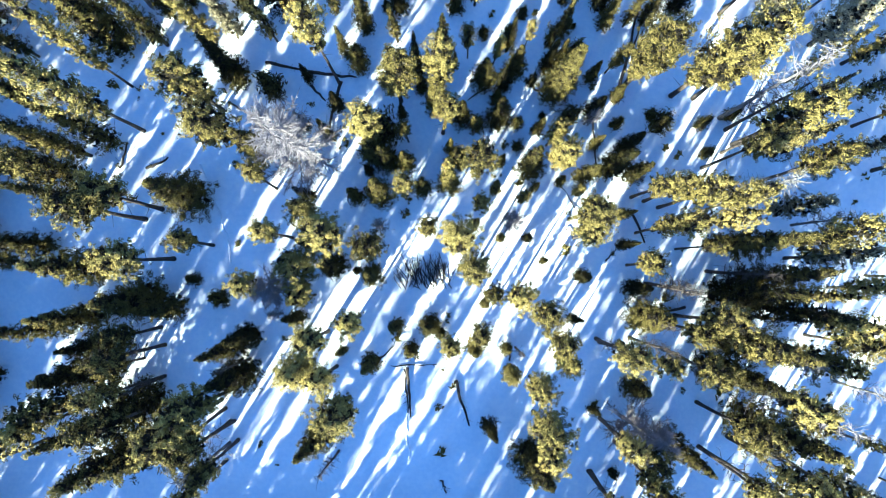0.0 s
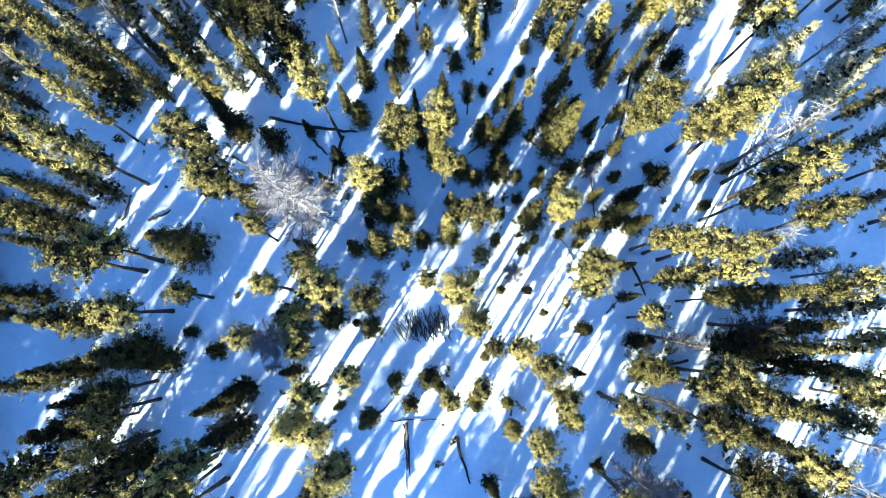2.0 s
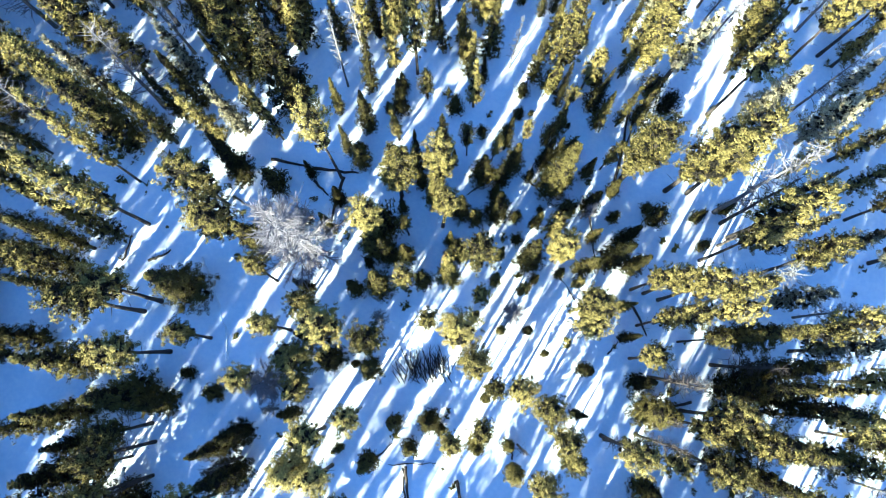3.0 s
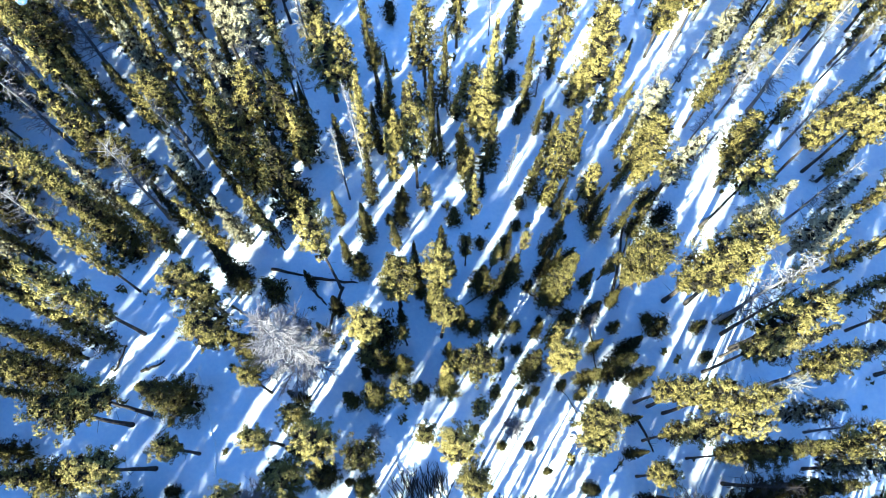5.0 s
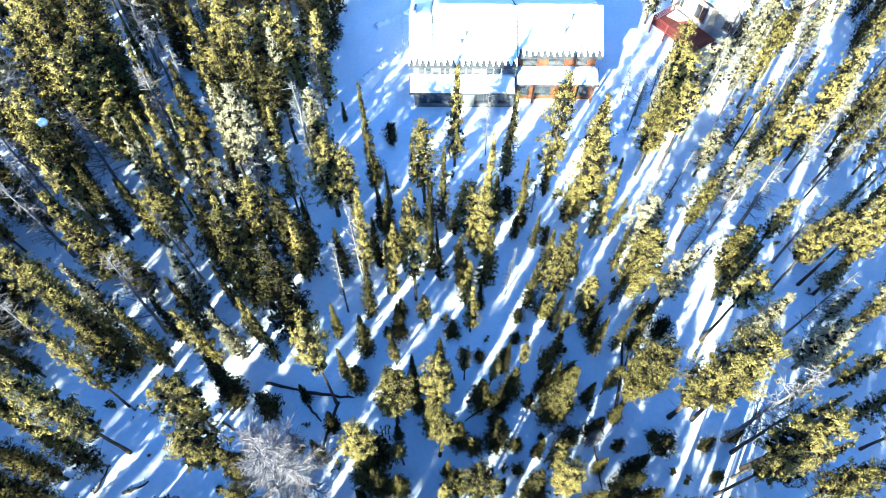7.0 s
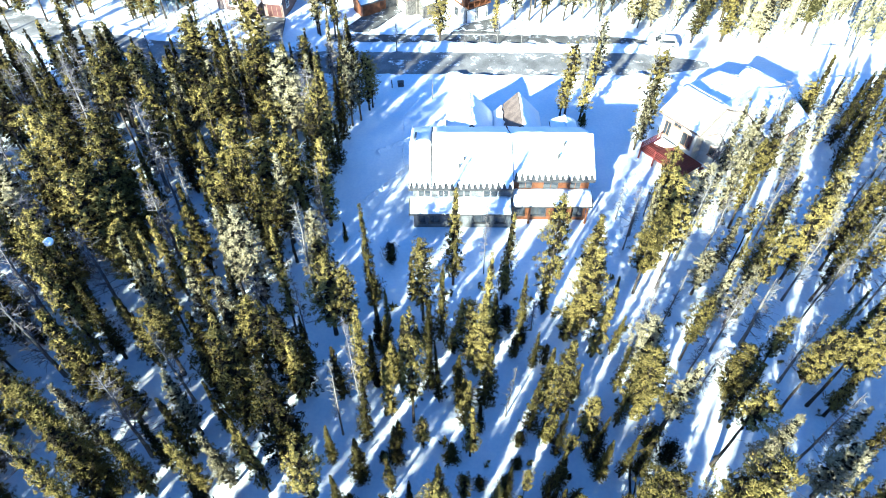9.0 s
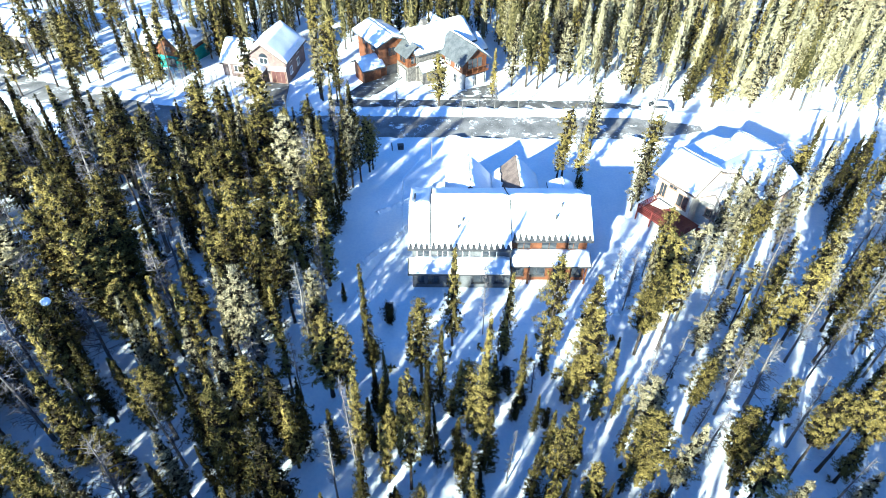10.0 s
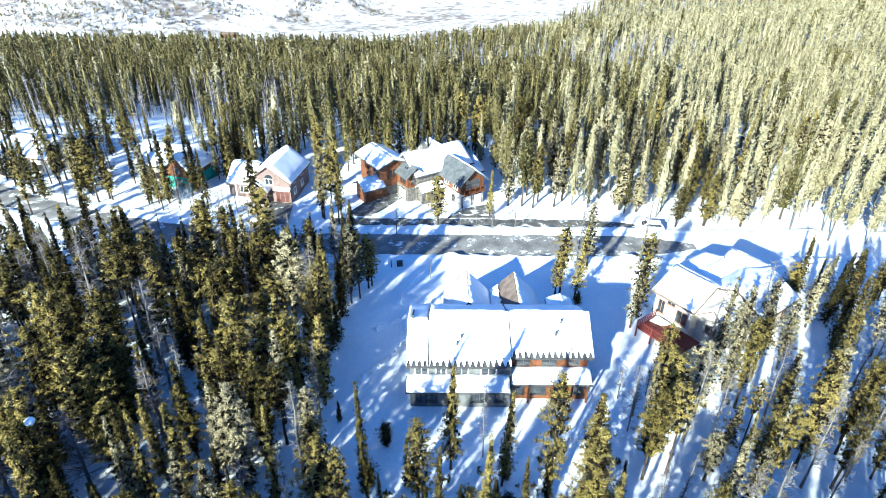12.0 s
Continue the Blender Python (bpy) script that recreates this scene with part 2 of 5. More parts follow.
def roof_side(root, corners, roof_mat, covered, seed=0, share=1.0):
    """One slope with its fascia, and the snow on it; corners: two at the eave first, then two at the ridge. share: how far up from the eave the snow lies."""
    roof = part("roof", slab(bmesh.new(), [(a, b, c + 0.1) for a, b, c in corners], 0.2), roof_mat, root)
    if covered:
        rng = np.random.default_rng(seed)
        c0, c1, c2, c3 = [Vector(c) for c in corners]
        n, k, rise = 14, 5, 0.36
        bm, grid = bmesh.new(), []
        for j in range(k + 1):
            v = 0.02 + (share - 0.03) * j / k
            row = []
            for i in range(n + 1):
                u = min(max(i / n, 0.012), 0.988)
                p = (c0 * (1 - u) + c1 * u) * (1 - v) + (c3 * (1 - u) + c2 * u) * v
                edge = i in (0, n) or j == 0 or (j == k and share < 1)
                sag = rng.normal(0, 0.035)
                if j == k and share < 1:
                    p = p + (c0 - c3) * float(rng.uniform(0, 0.12))
                row.append(bm.verts.new(p + Vector((0, 0, 0.11 + (0.16 if edge else rise) + sag))))
            grid.append(row)
        for j in range(k):
            for i in range(n):
                bm.faces.new((grid[j][i], grid[j][i + 1], grid[j + 1][i + 1], grid[j + 1][i]))
        rim = grid[0] + [r[-1] for r in grid[1:]] + grid[k][-2::-1] + [r[0] for r in grid[-2:0:-1]]
        low = [bm.verts.new(v.co - Vector((0, 0, 0.22))) for v in rim]
        for i in range(len(rim)):
            q = (i + 1) % len(rim)
            bm.faces.new((rim[i], low[i], low[q], rim[q]))
        bmesh.ops.recalc_face_normals(bm, faces=bm.faces)
        for f in bm.faces:
            f.smooth = True
        part("snow_cover", bm, ROOF_SNOW, roof, "thick snow lying on the roof")
    return roof


def wing(root, x0, x1, y0, y1, z0, eave, ridge, axis, wall, roof_mat, snow, base=None, over=0.55, seed=0, share=(1.0, 1.0)):
    """A gabled block; snow says for each slope whether it is covered; base: (height, material) of a different lower storey."""
    low = z0
    if base:
        part("lower_wall", boxed(x0 - 0.04, x1 + 0.04, y0 - 0.04, y1 + 0.04, z0, base[0]), base[1], root)
        low = base[0]
    part("wall", boxed(x0, x1, y0, y1, low, eave), wall, root)
    if axis == "x":
        mid = (y0 + y1) / 2
        d = eave - (ridge - eave) / (mid - y0) * over
        a, b, c, e = x0 - over, x1 + over, y0 - over, y1 + over
        sides = [[(a, c, d), (b, c, d), (b, mid, ridge), (a, mid, ridge)], [(b, e, d), (a, e, d), (a, mid, ridge), (b, mid, ridge)]]
        for x, s in ((x0, 0.2), (x1, -0.2)):
            gable_end(root, [(x, y0, eave), (x, y1, eave), (x, mid, ridge - 0.12)], Vector((s, 0, 0)), wall)
    else:
        mid = (x0 + x1) / 2
        d = eave - (ridge - eave) / (mid - x0) * over
        a, b, c, e = x0 - over, x1 + over, y0 - over, y1 + over
        sides = [[(a, e, d), (a, c, d), (mid, c, ridge), (mid, e, ridge)], [(b, c, d), (b, e, d), (mid, e, ridge), (mid, c, ridge)]]
        for y, s in ((y0, 0.2), (y1, -0.2)):
            gable_end(root, [(x0, y, eave), (x1, y, eave), (mid, y, ridge - 0.12)], Vector((0, s, 0)), wall)
    for i in (0, 1):
        roof_side(root, sides[i], roof_mat, snow[i], seed + i, share[i])


# ---- the duplex in the clearing
def fringed_snow(root, x0, x1, eave_y, eave_z, ridge_y, ridge_z, pitch, seed):
    """Snow on a front slope whose lower edge is melted into a row of pointed notches by the heating cable."""
    rng = np.random.default_rng(seed)
    slope = (ridge_z - eave_z) / (ridge_y - eave_y)
    count = int(round((x1 - x0) / pitch))
    step, bm, top = (x1 - x0) / count, bmesh.new(), 0.34

    def at(x, d):
        return (x, eave_y + d, eave_z + slope * d + top)

    band = 0.85
    slab(bm, [at(x0, band), at(x1, band), at(x1, ridge_y + 0.1 - eave_y), at(x0, ridge_y + 0.1 - eave_y)], 0.22)
    for i in range(count + 1):
        x, reach = x0 + i * step, rng.uniform(0.02, 0.12)
        a, b = max(x0, x - step * 0.5), min(x1, x + step * 0.5)
        c, d = max(x0, x - step * 0.14), min(x1, x + step * 0.14)
        lean = rng.uniform(-0.04, 0.04) if 0 < i < count else 0
        slab(bm, [at(c + lean, reach), at(d + lean, reach), at(b, band + 0.03), at(a, band + 0.03)], 0.2)
    for i in range(count):
        x, h = x0 + (i + 0.5) * step, rng.uniform(0.05, 0.35)
        slab(bm, [at(x - step * 0.2, band - h), at(x + step * 0.2, band - h), at(x + step * 0.3, band + 0.02), at(x - step * 0.3, band + 0.02)], 0.18)
    return bm


def duplex():
    root = thing("house", "long two-storey duplex, half grey and half orange timber, under thick snow", "house", "houses along the road", pose(7, 55, 0))
    fronts = ((-9.9, 0.9, -6.1, GREY_SIDING, 1), (0.9, 9.4, -4.8, LOG, 2))
    for x0, x1, y0, wall, seed in fronts:
        back_y, up = 5.4, (0.0 if seed == 1 else 0.15)
        part("wall", boxed(x0, x1 - 0.003, y0 + 1.0, back_y, -0.4, 5.2 + up), wall, root)
        part("lower_wall", boxed(x0, x1 - 0.003, y0, y0 + 0.997, -0.4, 2.6), wall, root)
        left = x0 - (0.5 if seed == 1 else 0)
        right = x1 + (0.5 if seed == 2 else 0)
        low = [(left, y0 - 0.75, 2.65), (right, y0 - 0.75, 2.65), (right, y0 + 1.0, 3.45), (left, y0 + 1.0, 3.45)]
        roof_side(root, low, DARK, True, 10 + seed)
        eave_y, eave_z, ridge_y, ridge_z = y0 + 0.5, 5.15 + up, 0.2, 7.85 + up * 0.4
        stretches = [(left, -7.95, -0.9), (-7.95, right, ridge_y)] if seed == 1 else [(left, right, ridge_y)]
        for a, b, top_y in stretches:
            top_z = eave_z + (ridge_z - eave_z) / (ridge_y - eave_y) * (top_y - eave_y)
            front_roof = part("roof", slab(bmesh.new(), [(a, eave_y, eave_z + 0.1), (b, eave_y, eave_z + 0.1), (b, top_y, top_z + 0.1), (a, top_y, top_z + 0.1)], 0.22), DARK, root)
            part("snow_cover", fringed_snow(root, a + 0.06, b - 0.06, eave_y, eave_z, top_y, top_z, 0.64, seed), ROOF_SNOW, front_roof, "roof snow melted to pointed teeth along the eave")
            roof_side(root, [(b, back_y + 0.6, 4.75), (a, back_y + 0.6, 4.75), (a, top_y, top_z - 0.02), (b, top_y, top_z - 0.02)], SLATE, True, 20 + seed)
        if seed == 1:
            gable_end(root, [(-7.95, -1.2, 6.9), (-7.95, 2.2, 6.5), (-7.95, ridge_y, ridge_z)], Vector((0.15, 0, 0)), wall)
        for x in (x0, x1):
            gable_end(root, [(x, y0 + 1.0, 5.2 + up), (x, back_y, 5.2), (x, ridge_y, ridge_z - 0.15)], Vector((0.2 if x == x0 else -0.2, 0, 0)), wall)
    for x, w in ((-9.0, 0.8), (-7.6, 1.3), (-5.4, 1.5), (-2.4, 1.8), (-0.3, 1.1)):
        opening(root, x, -6.1, 0.75, w, 1.35, frame_mat=DARK)
    for x, w in ((-8.7, 1.5), (-6.6, 1.2), (-4.4, 1.5), (-1.5, 1.7)):
        opening(root, x, -5.1, 3.72, w, 1.05, frame_mat=WHITE)
    for x, w in ((1.9, 1.3), (4.0, 1.9), (6.4, 1.4), (8.5, 1.1)):
        opening(root, x, -4.8, 0.7, w, 1.4, frame_mat=DARK)
    for x, w in ((2.4, 1.6), (5.2, 1.8), (7.9, 1.3)):
        opening(root, x, -3.8, 3.8, w, 1.1, frame_mat=LOG)
    for x in (0.9, 3.0, 5.6, 7.5, 9.4):
        part("porch_post", boxed(x - 0.1, x + 0.1, -5.5, -5.3, -0.4, 2.55, 0.02), LOG, root)
    for x, y in ((-4.4, -2.6), (6.6, -0.9), (5.9, -2.2), (-4.9, -3.4)):
        z = 5.15 + (y + 5.2) * 0.46
        bm = bmesh.new()
        bmesh.ops.create_cone(bm, cap_ends=True, segments=10, radius1=0.11, radius2=0.1, depth=0.9, matrix=Matrix.Translation((x, y, z + 0.5)))
        part("vent_pipe", bm, DARK, root, "short black vent pipe in the roof snow")
    part("party_fascia", boxed(0.83, 0.95, -4.35, 0.1, 5.1, 5.38), DARK, root)
    for mid, wall, seed in ((-3.3, GREY_SIDING, 31), (2.6, LOG, 33)):
        share = (1.0, 1.0) if seed == 31 else (0.45, 1.0)
        wing(root, mid - 2.55, mid + 2.55, 5.0, 10.8, -0.4, 3.6, 6.2, "y", wall, SHINGLE, (1, 1), seed=seed, share=share, over=0.45)
        opening(root, mid, 10.8, -0.1, 3.6, 2.3, 180, WHITE, TRIM, 0, "garage_door")
    wing(root, 6.6, 9.2, 3.2, 7.4, -0.4, 4.7, 5.3, "y", LOG, SLATE, (1, 1), seed=35, over=0.3)
    return root


duplex()


# ---- houses beyond the road
def taupe_house():
    root = thing("house", "taupe gabled house with red garage doors and snowy roof", "house", "houses along the road", pose(-36.5, 99.1, 0, 0, 0, -9.5))
    wing(root, 3.4, 10.8, 0, 9, -0.5, 3.9, 6.6, "y", TAUPE, SHINGLE, (1, 1), seed=41, over=0.5)
    wing(root, -1.0, 3.4, 0.8, 8, -0.5, 2.6, 5.0, "x", TAUPE, SHINGLE, (1, 1), seed=43, over=0.4)
    wing(root, 3.9, 7.0, -1.3, 0.2, -0.5, 2.4, 3.5, "y", TAUPE, SHINGLE, (1, 1), seed=45, over=0.3)
    opening(root, 5.4, -1.3, -0.1, 1.0, 2.1, 0, DARK, RED_WOOD, 0, "door")
    opening(root, 9.3, -0.02, -0.1, 2.5, 2.2, 0, MAROON, TRIM, 2, "garage_door")
    opening(root, 7.1, -0.02, 3.1, 1.5, 1.2, 0, GLASS, WHITE, 1)
    bm = bmesh.new()
    bmesh.ops.create_cone(bm, cap_ends=True, segments=20, radius1=0.72, radius2=0.72, depth=0.12, matrix=pose(7.1, -0.01, 4.3, 90))
    part("arched_light", bm, GLASS, root)
    opening(root, 1.7, 0.78, 0.8, 1.3, 1.3, 0, GLASS, WHITE, 1)
    for y in (2, 5.5):
        for z in (0.9, 3.0):
            opening(root, 10.82, y, z, 1.1, 1.2, 90, GLASS, WHITE, 1)
    part("garage_canopy", slab(bmesh.new(), [(7.9, -0.75, 2.55), (10.9, -0.75, 2.55), (10.9, 0, 2.85), (7.9, 0, 2.85)], 0.14), ROOF_SNOW, root)
    for x in (0.7, 3.2):
        part("porch_post", boxed(x - 0.08, x + 0.08, -0.05, 0.11, -0.5, 2.6), WHITE, root)
    return root


def timber_house():
    root = thing("house", "rambling timber and stone house with grey shingle roofs and snow", "house", "houses along the road", pose(3.8, 95.7, 0, 0, 0, 33))
    wing(root, 0, 4.7, 0, 7, -0.5, 4.9, 6.8, "y", LOG, SLATE, (0, 1), base=(2.6, CREAM), seed=51, over=0.7)
    wing(root, -5, 6.5, 6.5, 14, -0.5, 5.0, 7.4, "x", STONE, SLATE, (1, 1), seed=53)
    wing(root, -10, -5, 10.5, 18, -0.5, 6.2, 7.2, "y", LOG, SLATE, (1, 1), seed=55, over=0.8)
    wing(root, -6.6, -3.3, 6.8, 10.4, -0.5, 5.0, 6.3, "y", LOG, SLATE, (0, 0), base=(2.7, STONE), seed=57, over=0.5)
    wing(root, -4.6, -0.6, 5.0, 6.6, -0.5, 2.5, 3.1, "x", STONE, SLATE, (1, 1), seed=59, over=0.5)
    wing(root, -13.2, -10, 10.0, 13.5, -0.5, 2.9, 3.9, "x", LOG, SLATE, (1, 0), seed=61, over=0.6)
    wing(root, 4.7, 8.2, 5.5, 10.5, -0.5, 3.4, 4.9, "x", STONE, SLATE, (1, 1), seed=63)
    wing(root, 1.5, 5.0, 11.5, 16, -0.5, 5.2, 7.0, "y", LOG, SLATE, (1, 0), seed=65)
    opening(root, 1.3, -0.06, -0.2, 1.9, 2.3, 0, WHITE, DARK, 0, "garage_door")
    opening(root, 3.5, -0.06, -0.2, 1.9, 2.3, 0, WHITE, DARK, 0, "garage_door")
    part("balcony", boxed(0.1, 4.6, -0.9, -0.05, 2.62, 2.8), LOG, root)
    for x in (0.2, 1.3, 2.4, 3.5, 4.5):
        part("baluster", boxed(x - 0.05, x + 0.05, -0.88, -0.8, 2.8, 3.6), LOG, root)
    part("handrail", boxed(0.1, 4.6, -0.9, -0.78, 3.6, 3.7), LOG, root)
    opening(root, 2.35, -0.02, 3.0, 3.0, 2.0, 0, GLASS, LOG, 2)
    for y in (1.6, 4.4):
        opening(root, -0.03, y, 3.1, 1.4, 1.2, -90, GLASS, WHITE, 1)
    opening(root, -0.06, 2.2, 0.6, 0.8, 1.2, -90, GLASS, DARK, 0)
    opening(root, -4.95, 6.78, 3.1, 2.2, 1.5, 0, GLASS, LOG, 2)
    opening(root, -6.62, 8.4, 3.1, 1.8, 1.5, -90, GLASS, LOG, 1)
    opening(root, -6.66, 8.5, -0.2, 2.6, 2.4, -90, WHITE, DARK, 1, "garage_door")
    opening(root, -7.5, 10.48, 3.6, 1.6, 1.6, 0, GLASS, LOG, 1)
    opening(root, -7.6, 10.48, -0.2, 2.4, 2.4, 0, DARK, LOG, 0, "garage_door")
    for y in (12.5, 15.5):
        opening(root, -10.02, y, 4.3, 1.6, 1.0, -90, GLASS, LOG, 1)
    part("skylight", slab(bmesh.new(), [(-5.9, 8.0, 5.75), (-5.4, 8.0, 6.0), (-5.4, 8.8, 6.0), (-5.9, 8.8, 5.75)], 0.1), GLASS, root)
    part("chimney", boxed(-1.6, -0.6, 10.0, 10.9, 6.5, 8.6, 0.05), STONE, root)
    return root


def plain_house(label, m, wings, windows):
    root = thing("house", label, "house", "houses along the road", m)
    for i, w in enumerate(wings):
        wing(root, *w, seed=70 + 2 * i)
    for w in windows:
        opening(root, *w)
    return root


taupe_house()
timber_house()
plain_house("teal and orange gabled house with snow-laden roof", pose(-49.5, 104.2, 0, 0, 0, -18),
            [(-7, 1, 0, 8, -0.5, 3.6, 6.2, "x", CREAM, SLATE, (1, 1)), (0.5, 5.5, -1.0, 7, -0.5, 3.8, 6.4, "y", LOG, SLATE, (1, 1), (2.4, TEAL))],
            [(3, -1.06, 0.6, 1.8, 1.4), (-3, -0.04, 0.8, 1.6, 1.3), (3, -1.02, 3.0, 1.2, 1.1)])
plain_house("pale tan house with broad snowy roof among pines", pose(-80, 109, 0, 0, 0, -12),
            [(-9, 7, 0, 9, -0.5, 3.6, 6.0, "x", CREAM, SHINGLE, (1, 1)), (-4, 2, -3, 1, -0.5, 3.4, 5.4, "y", CREAM, SHINGLE, (1, 1))],
            [(-1, -3.04, 0.7, 2.0, 1.4), (4.5, -0.04, 0.8, 1.8, 1.3), (-6.5, -0.04, 0.8, 1.8, 1.3)])
plain_house("cream house buried in snow, beside a red deck", pose(27.7, 63.6, 0, 0, 0, -54.3),
            [(-0.6, 4.6, 0.8, 7.6, -0.5, 5.0, 7.0, "x", CREAM, SHINGLE, (1, 1)), (3.0, 10.4, 6.2, 13.4, -0.5, 5.0, 7.0, "y", CREAM, SHINGLE, (1, 1)),
             (-2.4, 3.0, 7.6, 13.4, -0.5, 4.7, 5.3, "y", CREAM, SHINGLE, (1, 1)), (0.6, 6.0, 13.0, 17.2, -0.5, 4.6, 6.2, "x", CREAM, SHINGLE, (1, 1)), (4.6, 8.4, 2.6, 7.0, -0.5, 3.6, 5.2, "y", CREAM, SHINGLE, (1, 1))],
            [(1.7, 0.78, 3.75, 1.2, 1.0, 0, GLASS, TRIM, 1), (0.4, 0.78, 1.9, 1.0, 2.0, 0, GLASS, TRIM), (3.4, 0.78, 1.9, 1.6, 1.9, 0, GLASS, TRIM, 1),
             (6.5, 2.58, 1.4, 1.5, 1.3, 0, GLASS, TRIM, 1), (10.42, 9.0, 2.6, 1.6, 1.4, 90, GLASS, TRIM, 1), (10.42, 11.6, 2.6, 1.2, 1.4, 90, GLASS, TRIM)])


# ---- red deck beside the cream house
def red_deck():
    root = thing("deck", "raised red-stained wooden deck with rails, half cleared of snow", "deck", m=pose(27.5, 63.2, -0.25, 0, 0, -54.3))
    for i in range(22):
        x = 0.0 + 0.3 * i
        part("board", boxed(x, x + 0.285, -3.1, 0.7, 1.7, 1.745), RED_WOOD, root)
    part("beam", boxed(0, 6.6, -3.05, -2.9, 1.45, 1.695), RED_WOOD, root)
    part("beam", boxed(0, 6.6, 0.3, 0.45, 1.45, 1.695), RED_WOOD, root)
    for x in (0.07, 2.2, 4.4, 6.53):
        for y in (-3.05, 0.4):
            part("post", boxed(x - 0.07, x + 0.07, y - 0.07, y + 0.07, -0.5, 2.7 if y < 0 else 1.45), RED_WOOD, root)
    for z in (1.98, 2.2, 2.42, 2.64):
        part("rail", boxed(0.14, 6.46, -3.09, -3.02, z, z + 0.06), RED_WOOD, root)
        part("rail", boxed(0.03, 0.1, -2.98, 0.6, z, z + 0.06), RED_WOOD, root)
        part("rail", boxed(6.5, 6.57, -2.98, -1.2, z, z + 0.06), RED_WOOD, root)
    for i in range(7):
        part("step", boxed(6.66 + 0.28 * i, 7.0 + 0.28 * i, -0.9, 0.6, 1.5 - 0.21 * i, 1.55 - 0.21 * i), RED_WOOD, root)
    part("drift", slab(bmesh.new(), [(0.3, -0.9, 1.9), (1.8, -0.5, 1.9), (2.4, 0.6, 2.0), (0.3, 0.6, 2.05)], 0.2, 0.08), ROOF_SNOW, root, "snow drift left on the deck")
    return root


red_deck()


# ---- driveways
def driveway(label, corners):
    bm = bmesh.new()
    slab(bm, [(x, y, float(ground_z(x, y)) + 0.26) for x, y in corners], 0.3)
    tagged(new("driveway", finish(bm, "driveway", CONCRETE)), label, "driveway", kind="structure")


driveway("shovelled dark driveway before the timber house", [(-15.5, 92.4), (-11.5, 92.2), (-6.2, 99.8), (-9.6, 101.5), (-12.5, 98.0)])
driveway("shovelled driveway before the garage", [(1.5, 92.0), (9.5, 92.0), (9.0, 97.0), (4.2, 95.2)])
driveway("shovelled driveway before the red garage doors", [(-29.0, 88.0), (-24.6, 88.0), (-25.6, 96.8), (-29.4, 97.3)])


# ---- far red barn in the valley
def barn(x, y):
    root = thing("barn", "small distant red barn in the snowy valley", "barn", m=pose(x, y, float(ground_z(x, y))))
    wing(root, -6, 6, -3.5, 3.5, -1, 3.2, 5.2, "x", RED_WOOD, SHINGLE, (0, 0), seed=99)
    opening(root, 0, -3.52, 0, 2.6, 2.6, 0, DARK, RED_WOOD, 0, "barn_door")


barn(-212, 642)


# ---- trees
def mesh_of(name, verts, faces, mat):
    data = bpy.data.meshes.new(name)
    data.from_pydata(np.asarray(verts).tolist(), [], np.asarray(faces).tolist())
    data.materials.append(mat)
    return data


def tufts(rng, at, out, length, blades, spread=0.9, wide=0.27, clump=0.5):
    """Clumps of pointed blades round each place, lying like shingles on a small cushion. clump: the cushion's radius over the blade's length."""
    n = len(at) * blades
    size = np.repeat(length, blades)[:, None]
    off = rng.normal(0, 1, (n, 3))
    off *= rng.uniform(0.4, 1.0, (n, 1)) / np.linalg.norm(off, axis=1)[:, None]
    c = np.repeat(at, blades, 0) + off * size * clump
    way = np.repeat(out, blades, 0)
    way = way / (np.linalg.norm(way, axis=1)[:, None] + 1e-6) + 0.75 * off
    way = way / (np.linalg.norm(way, axis=1)[:, None] + 1e-6)
    d = rng.normal(0, 1, (n, 3))
    d = d - 0.8 * (d * way).sum(1)[:, None] * way
    d = d / np.linalg.norm(d, axis=1)[:, None] + 0.5 * way + (0, 0, 0.1)
    d /= np.linalg.norm(d, axis=1)[:, None]
    face = way + (0, 0, 0.3) + rng.normal(0, 0.4 * spread, (n, 3))
    side = np.cross(d, face)
    side /= np.linalg.norm(side, axis=1)[:, None] + 1e-6
    size = size * rng.uniform(0.65, 1.35, (n, 1))
    verts = np.stack([c - d * size * 0.4 - side * size * wide, c - d * size * 0.4 + side * size * wide, c + d * size * 0.8], 1)
    return verts.reshape(-1, 3), np.arange(n)[:, None] * 3 + np.array([0, 1, 2])


def sticks(rows):
    """Three-sided tapering sticks from (a, b, radius at a, radius at b) rows."""
    verts, faces = [], []
    for a, b, ra, rb in rows:
        a, b = np.array(a, float), np.array(b, float)
        d = b - a
        u = np.cross(d, (0.31, 0.2, 0.93))
        u /= np.linalg.norm(u) + 1e-9
        v = np.cross(d / (np.linalg.norm(d) + 1e-9), u)
        k = len(verts)
        for p, r in ((a, ra), (b, rb)):
            for q in range(3):
                verts.append(p + r * (math.cos(q * 2.094) * u + math.sin(q * 2.094) * v))
        for q in range(3):
            faces.append((k + q, k + (q + 1) % 3, k + 3 + (q + 1) % 3, k + 3 + q))
    return verts, faces


def stem(rng, height, radius, bend=0.15, sides=7, steps=8):
    """A tapering, slightly crooked trunk."""
    verts, faces, mid = [], [], np.zeros(2)
    for i in range(steps + 1):
        u = i / steps
        r = radius * (1 - u) ** 0.8 + 0.015 + (0.35 * radius if i == 0 else 0)
        if i:
            mid = mid + rng.normal(0, bend * 0.4, 2) * (0.3 if i < 3 else 0.6)
        for q in range(sides):
            a = q * 2 * math.pi / sides
            verts.append((mid[0] + r * math.cos(a), mid[1] + r * math.sin(a), u * height - (0.6 if i == 0 else 0)))
    for i in range(steps):
        for q in range(sides):
            p = (q + 1) % sides
            faces.append((i * sides + q, i * sides + p, (i + 1) * sides + p, (i + 1) * sides + q))
    return verts, faces


